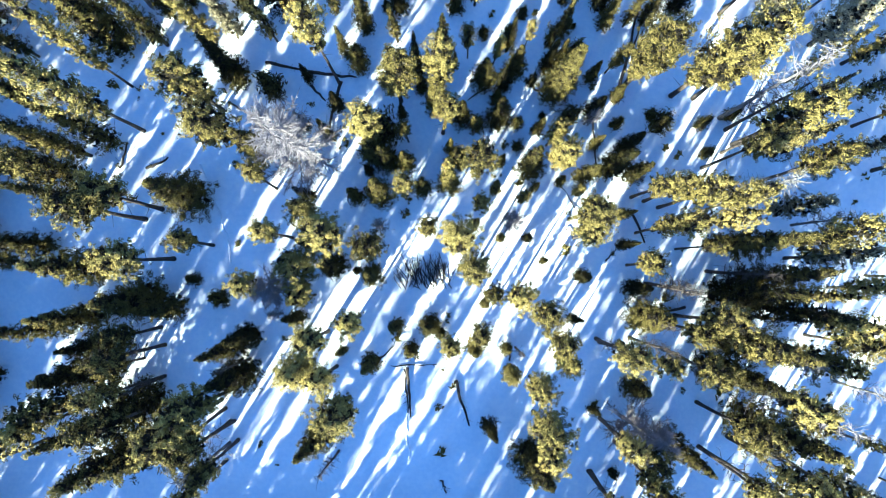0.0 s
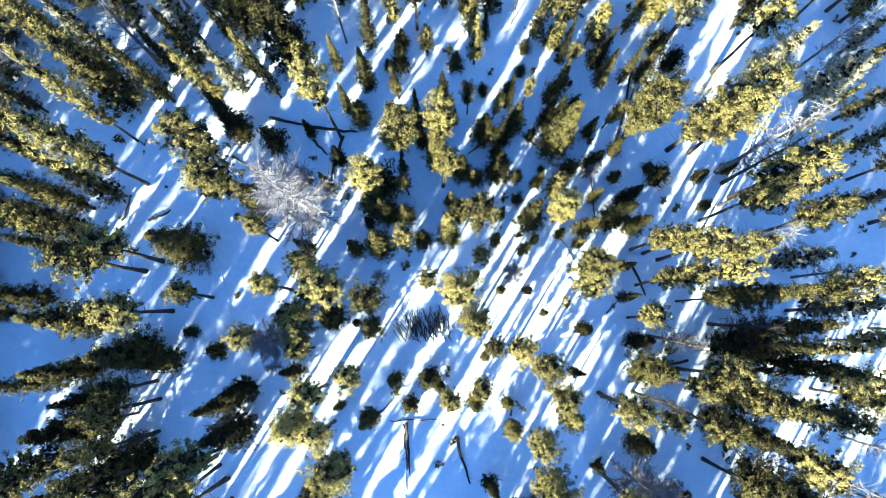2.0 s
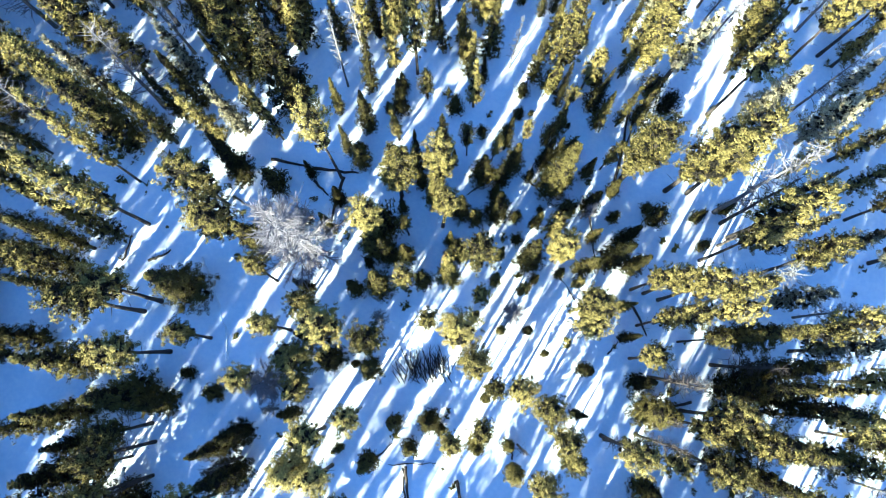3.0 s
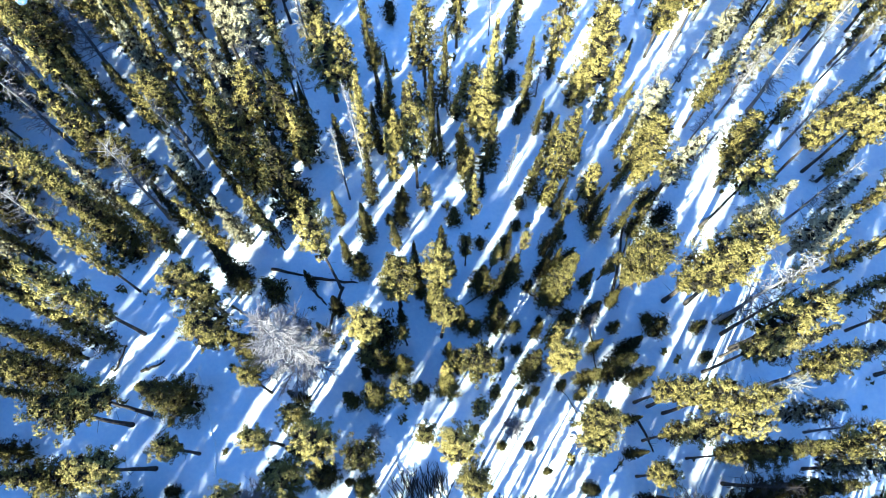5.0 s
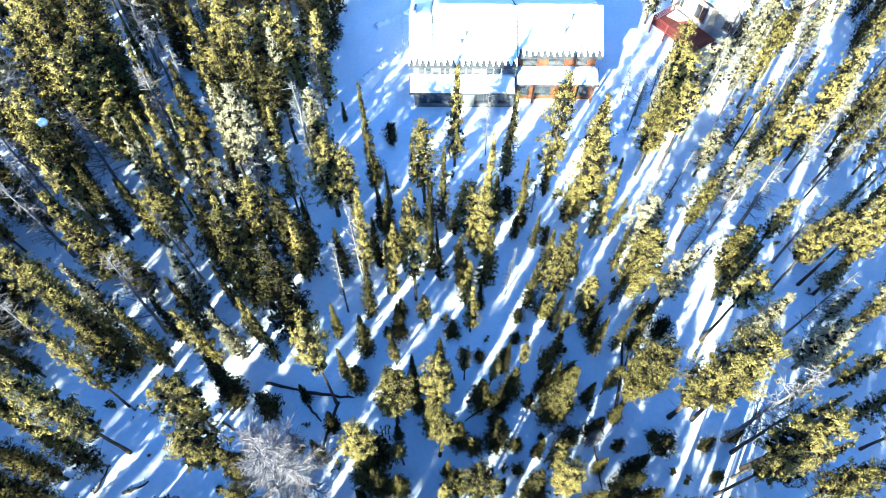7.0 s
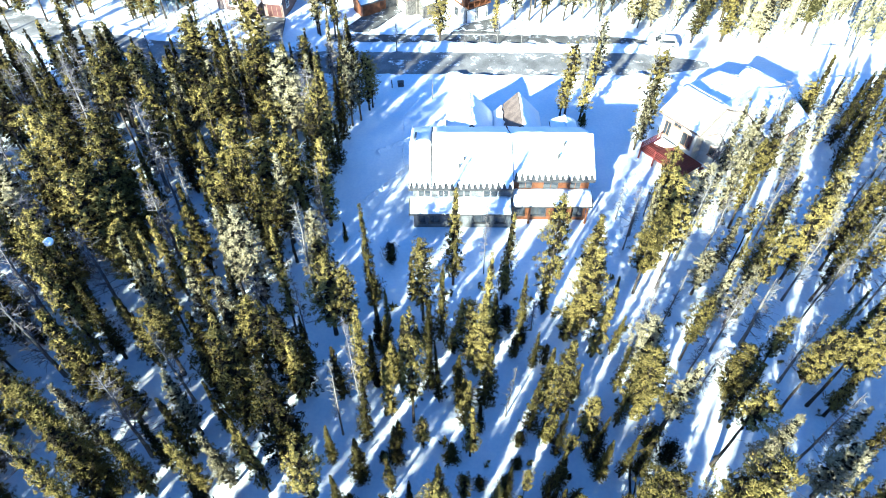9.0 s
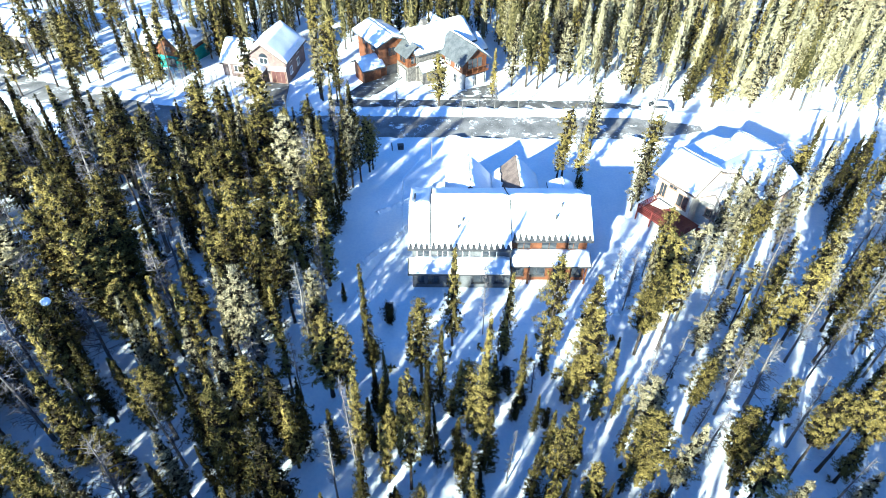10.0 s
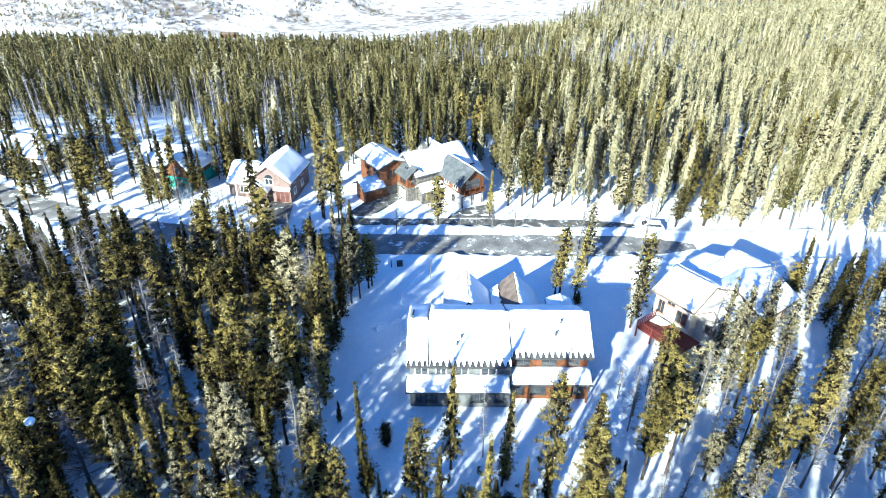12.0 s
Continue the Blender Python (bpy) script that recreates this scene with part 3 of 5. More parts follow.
def joined(*pieces):
    verts, faces, k = [], [], 0
    for v, f in pieces:
        verts += [tuple(p) for p in v]
        faces += [tuple(i + k for i in face) for face in f]
        k += len(v)
    return verts, faces


def crown_places(rng, height, bottom, radius, shape, whorl, arms, along, droop, patchy):
    """Places of the foliage tufts along whorls of boughs, the boughs themselves, and the way each tuft points."""
    at, out, boughs = [], [], []
    z = bottom
    lean = rng.uniform(0, 6.28)
    while z < height - 0.15:
        u = (z - bottom) / (height - bottom)
        reach = radius * shape(u)
        count = max(3, int(round(arms * (0.5 + 0.5 * reach / radius))))
        turn = rng.uniform(0, 6.28)
        for j in range(count):
            if rng.random() < patchy:
                continue
            a = turn + j * 6.283 / count + rng.normal(0, 0.25)
            r = reach * rng.uniform(0.6, 1.15) * (1 + 0.18 * math.cos(a - lean))
            way = np.array([math.cos(a), math.sin(a), droop + rng.normal(0, 0.1)])
            zj = z + rng.normal(0, whorl * 0.3)
            boughs.append(((0, 0, zj), way * r * 0.9 + (0, 0, zj), 0.035, 0.008))
            n = max(1, int(round(along * (0.35 + r))))
            for s in np.linspace(0.35 if n > 1 else 0.7, 1.0, n):
                p = way * r * s + (0, 0, zj + 0.12 * r * s * s)
                p = p + np.array([-math.sin(a), math.cos(a), 0]) * rng.normal(0, 0.16 * r * s) + rng.normal(0, 0.05, 3)
                at.append(p)
                out.append(way * (0.5 + 0.5 * s) + (0, 0, 0.25))
        z += whorl * rng.uniform(0.75, 1.25)
    for s in range(3):
        at.append((0, 0, height - 0.1 * s))
        out.append((0, 0, 1.0))
    return np.array(at), np.array(out), boughs


def pine_profile(u):
    return (0.25 + 0.75 * math.sin(math.pi * min(1, 0.12 + 0.8 * u ** 0.8))) * (1 if u < 0.85 else 1 - 1.6 * (u - 0.85))


def round_profile(u):
    return 0.35 + 0.65 * math.sin(math.pi * min(1.0, 0.15 + 0.78 * u))


def spruce_profile(u):
    return max(0.06, (1 - u) ** 0.85 * min(1, 0.55 + 4 * u))


def conifer_meshes(seed, height, bottom, radius, shape, whorl, arms, along, droop, patchy, size, blades, leaf, thick=0.011, dead_limbs=6, bare=1.0, wide=0.2):
    rng = np.random.default_rng(seed)
    at, out, boughs = crown_places(rng, height, bottom, radius, shape, whorl, arms, along, droop, patchy)
    # Core blades take a near-black colour in place of shade inside the crown
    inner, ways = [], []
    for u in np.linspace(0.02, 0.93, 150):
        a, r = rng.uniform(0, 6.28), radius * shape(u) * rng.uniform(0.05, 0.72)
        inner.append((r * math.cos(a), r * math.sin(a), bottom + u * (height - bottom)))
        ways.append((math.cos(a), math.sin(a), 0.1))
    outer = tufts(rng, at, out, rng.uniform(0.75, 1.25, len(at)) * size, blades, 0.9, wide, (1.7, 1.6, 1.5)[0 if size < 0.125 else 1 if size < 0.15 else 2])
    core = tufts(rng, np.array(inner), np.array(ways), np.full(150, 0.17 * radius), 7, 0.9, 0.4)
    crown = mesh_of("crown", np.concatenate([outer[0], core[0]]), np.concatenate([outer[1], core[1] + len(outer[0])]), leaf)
    crown.materials.append(INNER_SHADE)
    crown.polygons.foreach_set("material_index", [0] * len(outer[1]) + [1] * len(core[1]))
    boughs = [b for b in boughs if rng.random() < bare]
    for _ in range(dead_limbs):
        z, a, r = rng.uniform(min(0.15 * height, 0.5 * bottom), bottom), rng.uniform(0, 6.28), rng.uniform(0.3, 0.9)
        boughs.append(((0, 0, z), (r * math.cos(a), r * math.sin(a), z + rng.uniform(-0.1, 0.25)), 0.025, 0.006))
    trunk = mesh_of("trunk", *joined(stem(rng, height * 0.97, height * thick), sticks(boughs)), BARK)
    return trunk, crown


def dead_meshes(seed, height, radius, twigs, wood, spread=0.35, low=0.25):
    """A bare tree: trunk, and a crown of forked, rime-white boughs and twigs."""
    rng = np.random.default_rng(seed)
    rows = []
    z = height * low
    while z < height * 0.98:
        u = (z / height - 0.25) / 0.75
        for _ in range(3):
            a = rng.uniform(0, 6.28)
            r = radius * (1 - 0.75 * u) * rng.uniform(0.5, 1.1)
            tip = np.array([math.cos(a) * r, math.sin(a) * r, z + r * rng.uniform(0.0, 0.5)])
            start = np.array([0, 0, z])
            rows.append((start, tip, 0.034, 0.012))
            for _ in range(twigs):
                s = rng.uniform(0.25, 1.0)
                p = start + (tip - start) * s
                q = p + rng.normal(0, spread, 3) + (tip - start) / (r + 0.1) * 0.25
                rows.append((p, q, 0.016, 0.007))
                rows.append(((p + q) / 2, (p + q) / 2 + rng.normal(0, spread * 0.6, 3), 0.013, 0.006))
        z += height * 0.035
    trunk = mesh_of("trunk", *stem(rng, height, height * 0.011), BARK if wood == BARK else GREY_WOOD)
    return trunk, mesh_of("crown", *sticks(rows), wood)


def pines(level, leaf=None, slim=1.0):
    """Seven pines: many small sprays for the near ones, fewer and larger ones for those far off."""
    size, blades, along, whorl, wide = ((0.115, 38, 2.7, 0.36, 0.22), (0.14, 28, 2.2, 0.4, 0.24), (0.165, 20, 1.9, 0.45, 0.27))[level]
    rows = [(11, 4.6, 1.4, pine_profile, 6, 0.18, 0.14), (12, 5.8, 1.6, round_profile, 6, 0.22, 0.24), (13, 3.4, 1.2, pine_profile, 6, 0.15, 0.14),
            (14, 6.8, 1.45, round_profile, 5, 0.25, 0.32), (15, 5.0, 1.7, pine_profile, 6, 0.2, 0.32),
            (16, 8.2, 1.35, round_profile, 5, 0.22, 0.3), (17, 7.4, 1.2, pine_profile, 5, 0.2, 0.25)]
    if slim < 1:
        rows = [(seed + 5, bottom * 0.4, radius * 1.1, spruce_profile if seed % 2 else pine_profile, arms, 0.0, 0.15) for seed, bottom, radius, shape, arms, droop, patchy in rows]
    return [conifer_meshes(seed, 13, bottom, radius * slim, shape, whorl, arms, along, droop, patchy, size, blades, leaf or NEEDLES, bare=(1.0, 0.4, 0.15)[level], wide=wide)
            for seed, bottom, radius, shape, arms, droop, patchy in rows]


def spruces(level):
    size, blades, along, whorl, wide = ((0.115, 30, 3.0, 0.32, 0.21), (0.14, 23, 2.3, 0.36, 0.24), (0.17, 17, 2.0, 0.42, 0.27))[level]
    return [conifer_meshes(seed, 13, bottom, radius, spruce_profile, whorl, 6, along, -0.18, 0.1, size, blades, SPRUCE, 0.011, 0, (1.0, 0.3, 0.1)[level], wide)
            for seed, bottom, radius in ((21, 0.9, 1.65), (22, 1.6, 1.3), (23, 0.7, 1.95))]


PINES, SPRUCES, RIME_GLARE_PINES, SLIM_PINES = [pines(i) for i in range(3)], [spruces(i) for i in range(3)], [pines(i, RIME_GLARE, 0.9) for i in (1, 2)], [pines(i, None, 0.92) for i in (1, 2)]
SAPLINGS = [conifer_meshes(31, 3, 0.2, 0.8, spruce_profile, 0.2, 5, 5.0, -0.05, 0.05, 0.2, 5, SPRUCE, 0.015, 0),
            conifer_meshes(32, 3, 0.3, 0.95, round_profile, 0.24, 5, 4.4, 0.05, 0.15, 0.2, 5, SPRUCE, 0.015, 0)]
DEAD = [dead_meshes(41, 12, 2.2, 46, FROST, 0.2, 0.14), dead_meshes(42, 12, 1.6, 18, FROST, 0.22), dead_meshes(43, 12, 1.1, 6, GREY_WOOD, 0.26)]
FAR_DEAD = [dead_meshes(44, 12, 1.6, 4, FROST, 0.26), dead_meshes(45, 12, 1.2, 4, FROST, 0.24), dead_meshes(46, 12, 0.9, 3, GREY_WOOD, 0.25)]
KINDS = {"pine": (PINES, 13, "pine_tree", "sunlit yellow-green lodgepole pine rooted in snow", "tree", "pines of the snowy wood"),
         "slender": ((None, *SLIM_PINES), 13, "slender_pine", "tall slender olive-green pine in dense snowy wood", "tree", "slender pines of the snowy wood"),
         "rime_glare": ((None, *RIME_GLARE_PINES), 13, "rimed_pine", "pale pine rooted in snow, rime and sun glare in its colour", "tree", "rimed pines of the snowy wood"),
         "spruce": (SPRUCES, 13, "spruce_tree", "dark green pointed spruce rooted in snow", "tree", "spruces of the snowy wood"),
         "young": ((SAPLINGS,) * 3, 3, "young_spruce", "small dark bushy young spruce poking through snow", "young tree", "young spruces in the snow"),
         "dead": ((DEAD, FAR_DEAD, FAR_DEAD), 12, "dead_tree", "bare dead tree with rime-white twigs in snow", "dead tree", "bare trees of the snowy wood")}
first = {}
planter = random.Random(7)
crowded = []


def plant(kind, x, y, height, wide=1.0, which=None, label=""):
    """One tree as a thing of its own; alike trees share their meshes."""
    meshes, full, name, words, category, group = KINDS[kind]
    far = 2 if math.hypot(x, y) > 50 else 1 if math.hypot(x, y) > 24 or meshes[0] is None else 0
    which = planter.randrange(len(meshes[far])) if which is None else which
    s = height / full
    m = pose(x, y, float(ground_z(x, y)) - 0.05, planter.uniform(-2, 2), planter.uniform(-2, 2), planter.uniform(0, 360)) @ Matrix.Diagonal((s * wide, s * wide, s, 1))
    crowded.append((x, y, 0.4 + 0.12 * height))
    key = (kind, far, which)
    if key not in first:
        root = thing(name, words, category, group)
        for data in meshes[far][which]:
            ob = new(data.name, data)
            ob.parent = root
        first[key] = root
    else:
        root = copy_thing(first[key], Matrix.Identity(4))
    root.matrix_basis = m
    return tagged(root, label) if label else root

# ---- the nearer trees, one by one: x, y, height, width
def row_of(kind, rows):
    """Pines beside the clearing have long bare trunks; those farther north are full to the ground, and half of them in
    the east, some in the west, get the paler needles with rime and sun glare in their colour.
    """
    for x, y, height, wide in rows:
        if kind == "pine" and y > 18:
            plant("rime_glare" if planter.random() < (0.5 if x > 17 else 0.2 if x < -10 else 0) else "slender", x, y, height, min(1.75, wide * 1.2))
        elif kind == "pine" and abs(x) > 13 and y < 9:
            plant(kind, x, y, height, wide * (0.82 if x > 0 else 0.95), planter.choice([3, 5, 6]))
        else:
            plant(kind, x, y, height, wide)



row_of("pine", [
         (-16.3, -13.1, 10.0, 1.29), (7.4, -12.3, 10.0, 1.14), (13.9, -12.0, 11.0, 1.18), (7.2, -10.9, 10.0, 1.24), (-22.1, -10.1, 13.0, 1.08), (20.2, -10.1, 13.0, 1.16),
         (-17.6, -9.9, 15.0, 0.92), (-7.5, -9.8, 11.0, 1.14), (-16.2, -8.8, 13.0, 1.12), (-26.2, -8.7, 12.0, 1.17), (6.9, -8.1, 8.0, 1.20), (21.4, -7.8, 16.0, 0.87),
         (-8.5, -7.3, 10.0, 1.23), (5.2, -7.3, 6.0, 1.31), (-10.4, -6.8, 11.0, 1.24), (-24.1, -6.7, 7.0, 1.37), (9.0, -6.6, 8.0, 0.98), (15.5, -6.1, 9.0, 1.25),
         (17.8, -6.0, 12.0, 1.20), (0.6, -5.3, 8.0, 1.19), (8.4, -4.9, 9.0, 1.28), (-9.2, -4.5, 10.0, 1.33), (2.8, -4.4, 7.0, 1.25), (20.1, -4.3, 14.0, 1.00)])
row_of("pine", [
         (-22.7, -4.2, 9.0, 1.45), (17.3, -3.7, 10.0, 1.38), (-6.7, -3.3, 9.0, 1.32), (24.7, -3.3, 15.0, 0.96), (18.5, -3.2, 12.0, 1.29), (7.3, -2.7, 10.0, 1.32),
         (-10.3, -1.6, 8.0, 1.09), (5.6, -1.6, 8.0, 1.19), (3.7, -1.3, 8.0, 1.08), (-13.8, -0.8, 10.0, 1.14), (2.3, 0.3, 9.0, 1.26), (-10.6, 0.6, 9.0, 1.34),
         (14.8, 0.8, 9.0, 1.24), (-21.7, 1.3, 11.0, 1.41), (-5.4, 2.1, 9.0, 1.31), (18.8, 2.1, 9.0, 1.02), (23.6, 2.2, 14.0, 0.78), (-18.6, 2.4, 8.0, 1.45),
         (1.3, 2.5, 9.0, 1.35), (25.6, 2.5, 14.0, 1.04), (-8.6, 2.8, 10.0, 1.32), (-12.2, 3.0, 10.0, 1.07), (10.6, 3.0, 8.0, 1.45), (15.6, 3.4, 9.0, 1.25)])
row_of("pine", [
         (-1.1, 3.5, 8.0, 1.13), (17.0, 3.6, 11.0, 1.08), (19.4, 3.9, 12.0, 0.89), (11.1, 4.4, 9.0, 1.45), (-24.0, 4.5, 13.0, 1.25), (-10.2, 4.7, 8.0, 1.15),
         (19.2, 4.7, 16.0, 0.74), (2.6, 5.2, 7.0, 1.13), (-22.7, 5.3, 11.0, 1.45), (17.5, 5.5, 13.0, 1.12), (16.3, 6.0, 11.0, 1.27), (-3.0, 6.2, 8.0, 1.13),
         (15.3, 6.3, 9.0, 1.45), (-13.5, 7.0, 9.0, 1.07), (24.7, 7.2, 14.0, 1.11), (0.4, 7.6, 9.0, 0.54), (2.9, 8.1, 11.0, 1.10), (8.9, 8.7, 9.0, 1.23),
         (21.0, 8.7, 13.0, 1.07), (-5.5, 10.6, 10.0, 1.19), (23.5, 10.6, 15.0, 0.97), (-16.7, 10.7, 11.0, 1.29), (-2.8, 10.8, 6.0, 1.06), (0.0, 11.5, 10.0, 1.13)])
row_of("pine", [
         (-24.3, 11.7, 16.9, 0.74), (-17.9, 13.4, 12.0, 1.13), (-3.4, 14.1, 11.0, 1.20), (20.4, 14.4, 16.0, 0.89), (0.0, 14.6, 13.0, 0.83), (18.6, 14.6, 14.0, 1.17),
         (14.4, 15.2, 7.0, 1.23), (-25.4, 15.4, 16.9, 0.50), (-8.5, 15.7, 17, 0.62), (15.0, 15.7, 12.0, 1.40), (4.1, 17.2, 6.0, 0.77), (6.1, 17.2, 9.0, 0.50),
         (2.0, 17.7, 7.0, 0.76), (30.0, 18.8, 8.8, 1.48), (-13.6, 19.2, 10.8, 0.50), (-16.5, 19.7, 9.7, 0.96), (26.1, 20.9, 9.3, 1.75), (33.6, 23.1, 6.6, 1.75),
         (19.3, 24.7, 10.6, 1.20), (-2.2, 25.2, 17, 0.50), (10.0, 25.8, 11.7, 1.04), (16.9, 25.8, 10.3, 1.35), (33.9, 25.9, 7.0, 1.75), (-18.6, 26.3, 10.1, 0.82)])
row_of("pine", [
         (-11.9, 26.9, 9.9, 0.81), (25.5, 27.6, 8.2, 1.63), (-17.8, 28.1, 11.2, 0.96), (-6.8, 28.1, 12.8, 0.78), (-4.2, 28.7, 7.1, 0.94), (33.9, 29.5, 7.6, 1.75),
         (-15.4, 29.9, 11.6, 1.00), (18.1, 30.0, 8.6, 1.27), (3.4, 30.3, 11.7, 1.11), (3.7, 30.9, 15.6, 0.59), (-19.3, 31.1, 10.3, 0.59), (2.7, 31.2, 9.6, 1.02),
         (14.3, 31.9, 10.1, 0.93), (-32.0, 32.3, 14.2, 0.92), (-25.8, 33.7, 14.3, 0.50), (-25.2, 33.7, 11.2, 0.74), (12.0, 33.8, 7.1, 1.57), (-24.3, 34.3, 14.8, 0.54),
         (-13.8, 34.4, 14.1, 0.60), (-10.0, 34.4, 11.2, 1.29), (-8.6, 34.4, 10.1, 0.94), (13.2, 34.5, 12.4, 1.38), (-29.8, 34.9, 5, 1.42), (26.2, 35.9, 9.1, 1.17)])
row_of("pine", [
         (-1.6, 36.1, 11.8, 0.87), (10.4, 37.2, 15.8, 0.64), (6.2, 38.6, 12.2, 0.58), (-35.5, 39.1, 8.4, 0.89), (-11.2, 39.2, 8.3, 1.69), (25.8, 39.4, 6.5, 1.56),
         (-19.7, 40.3, 8.6, 1.13), (1.4, 40.4, 13.6, 0.65), (15.0, 40.8, 9.8, 1.68), (20.9, 41.6, 7.9, 1.58), (32.0, 41.6, 9.1, 1.45), (28.7, 42.4, 8.0, 1.75),
         (-34.6, 43.2, 9.9, 1.75), (-34.9, 43.6, 9.1, 1.75), (-32.0, 43.6, 10.5, 1.52), (-17.2, 43.7, 10.0, 1.19), (-32.8, 44.3, 12.5, 1.75), (-17.9, 44.4, 11.7, 0.93),
         (23.9, 45.4, 10.3, 1.51), (40.0, 46.2, 7.7, 1.75), (-34.0, 46.5, 11.7, 1.69), (-22.3, 46.6, 9.6, 1.51), (-19.2, 46.6, 12.8, 0.86), (-16.1, 46.7, 12.6, 1.02)])
row_of("pine", [
         (-23.1, 46.8, 8.4, 1.38), (44.8, 47.1, 8.5, 1.75), (24.2, 47.8, 9.0, 1.66), (27.7, 47.8, 10.0, 1.62), (38.2, 49.7, 7.6, 1.75), (-43.6, 50.8, 6.1, 1.75),
         (-24.6, 51.0, 10.1, 1.53), (32.3, 51.5, 9.2, 1.75), (-44.6, 53.8, 6.9, 1.75), (-34.6, 57.9, 8.2, 1.22), (-31.8, 60.1, 7.4, 1.70), (-48.1, 63.4, 8.3, 1.75),
         (-25.1, 64.8, 9.2, 1.10), (-12.6, 66.8, 10.2, 0.85), (54.6, 66.8, 9.7, 1.75), (-43.6, 67.1, 7.7, 1.75), (-11.6, 67.4, 11.8, 0.74), (-10.6, 68.7, 10.7, 0.83),
         (18.7, 69.0, 11.8, 0.76), (-31.9, 69.8, 9.3, 1.61), (16.2, 70.0, 6.7, 1.37), (48.9, 70.6, 5.3, 1.75), (53.6, 70.6, 6.7, 1.75), (-9.7, 71.3, 8.7, 1.05)])
row_of("pine", [
         (-9.3, 72.0, 7.5, 1.06), (-27.9, 72.5, 8.6, 1.13), (-23.6, 72.5, 6.2, 1.75), (-32.2, 73.8, 12.4, 1.47), (-24.4, 76.8, 12.7, 0.99), (-0.1, 89.0, 8.9, 1.39),
         (39.5, 90.1, 7.3, 1.75), (44.2, 90.2, 10.1, 1.69), (50.4, 90.3, 9.2, 1.75), (-16.6, 90.6, 14.6, 0.64), (-19.5, 92.0, 15.0, 0.63), (8.6, 92.5, 8.3, 0.96),
         (34.2, 95.0, 6.8, 1.75), (31.5, 96.0, 10.4, 1.64), (-50.0, 96.6, 8.5, 1.75), (-47.0, 96.7, 7.4, 1.72), (-58.3, 98.6, 9.4, 1.42), (-77.2, 102.9, 8.4, 1.75),
         (-65.5, 103.1, 10.1, 1.59)])
# the great frosted tree in the clearing
plant("dead", -10.4, 9.3, 14.5, 1.3, 0)
# tall pines with long bare trunks
for x, y in [(11.5, -15.5), (20.3, -13.6), (22.6, -12.8), (25.5, -13.6), (12.3, -5.1), (13.6, -13.2), (12.5, -11.4), (-22.4, -5.6), (-22.3, -8.1), (-27.5, -10.1), (-31.7, -13.1), (-16.6, -11.6), (-17.2, -14.7), (-17.3, -10.6)]:
    plant("pine", x, y, planter.uniform(11.5, 14.5), planter.uniform(0.8, 1.0), planter.choice([5, 6]), "long bare-trunked lodgepole pine with a high narrow crown")
row_of("spruce", [
         (6.7, -13.9, 10.0, 1.56), (-23.4, -13.1, 12.0, 1.69), (-21.9, -13.0, 9.0, 1.73), (17.3, -12.7, 10.0, 1.15), (-9.1, -12.0, 11.0, 1.11), (3.5, -11.7, 7.0, 1.14),
         (-26.1, -11.3, 11.0, 1.11), (23.2, -11.1, 14.0, 1.16), (-22.9, -9.7, 9.0, 1.72), (14.9, -8.7, 5.0, 1.75), (-15.4, -7.5, 9.0, 1.61), (-26.4, -7.3, 10.0, 1.57),
         (20.6, -6.8, 13.0, 0.97), (-5.5, -6.6, 8.0, 1.16), (-16.1, -5.5, 9.0, 1.07), (-26.7, -5.4, 7.0, 1.55), (22.1, -4.9, 15.0, 1.03), (-15.0, -4.6, 7.0, 1.75),
         (-1.0, -3.9, 6.0, 1.37), (15.5, -3.4, 8.0, 1.75), (-27.4, -3.2, 10.0, 1.22), (-20.9, -2.5, 7.0, 1.75), (24.8, -2.4, 14.0, 0.92), (-22.7, -1.9, 10.0, 1.75)])
row_of("spruce", [
         (21.4, -1.4, 13.0, 0.97), (23.5, -0.4, 14.0, 0.91), (-5.5, -0.1, 8.0, 1.34), (-27.2, 0.6, 11.0, 1.41), (-8.6, 0.7, 7.0, 1.57), (22.5, 2.3, 13.0, 1.1),
         (21.2, 2.5, 9.0, 1.11), (-27.0, 5.5, 12.0, 1.14), (-5.0, 6.2, 8.0, 1.23), (-20.1, 6.3, 9.0, 1.75), (0.4, 7.2, 8.0, 1.46), (10.9, 7.8, 7.0, 1.38),
         (6.8, 8.4, 8.0, 1.37), (13.0, 8.4, 9.0, 1.41), (-2.8, 8.8, 6.0, 1.18), (-4.2, 9.0, 8.0, 1.17), (-5.3, 9.4, 7.0, 1.59), (-14.5, 9.7, 9.0, 1.43),
         (0.5, 10.0, 5.0, 1.05), (-26.3, 10.6, 13.4, 0.7), (4.4, 12.2, 7.0, 1.38), (1.5, 12.5, 6.0, 1.19), (-0.5, 13.5, 8.0, 1.39), (13.9, 14.3, 4.0, 1.75)])
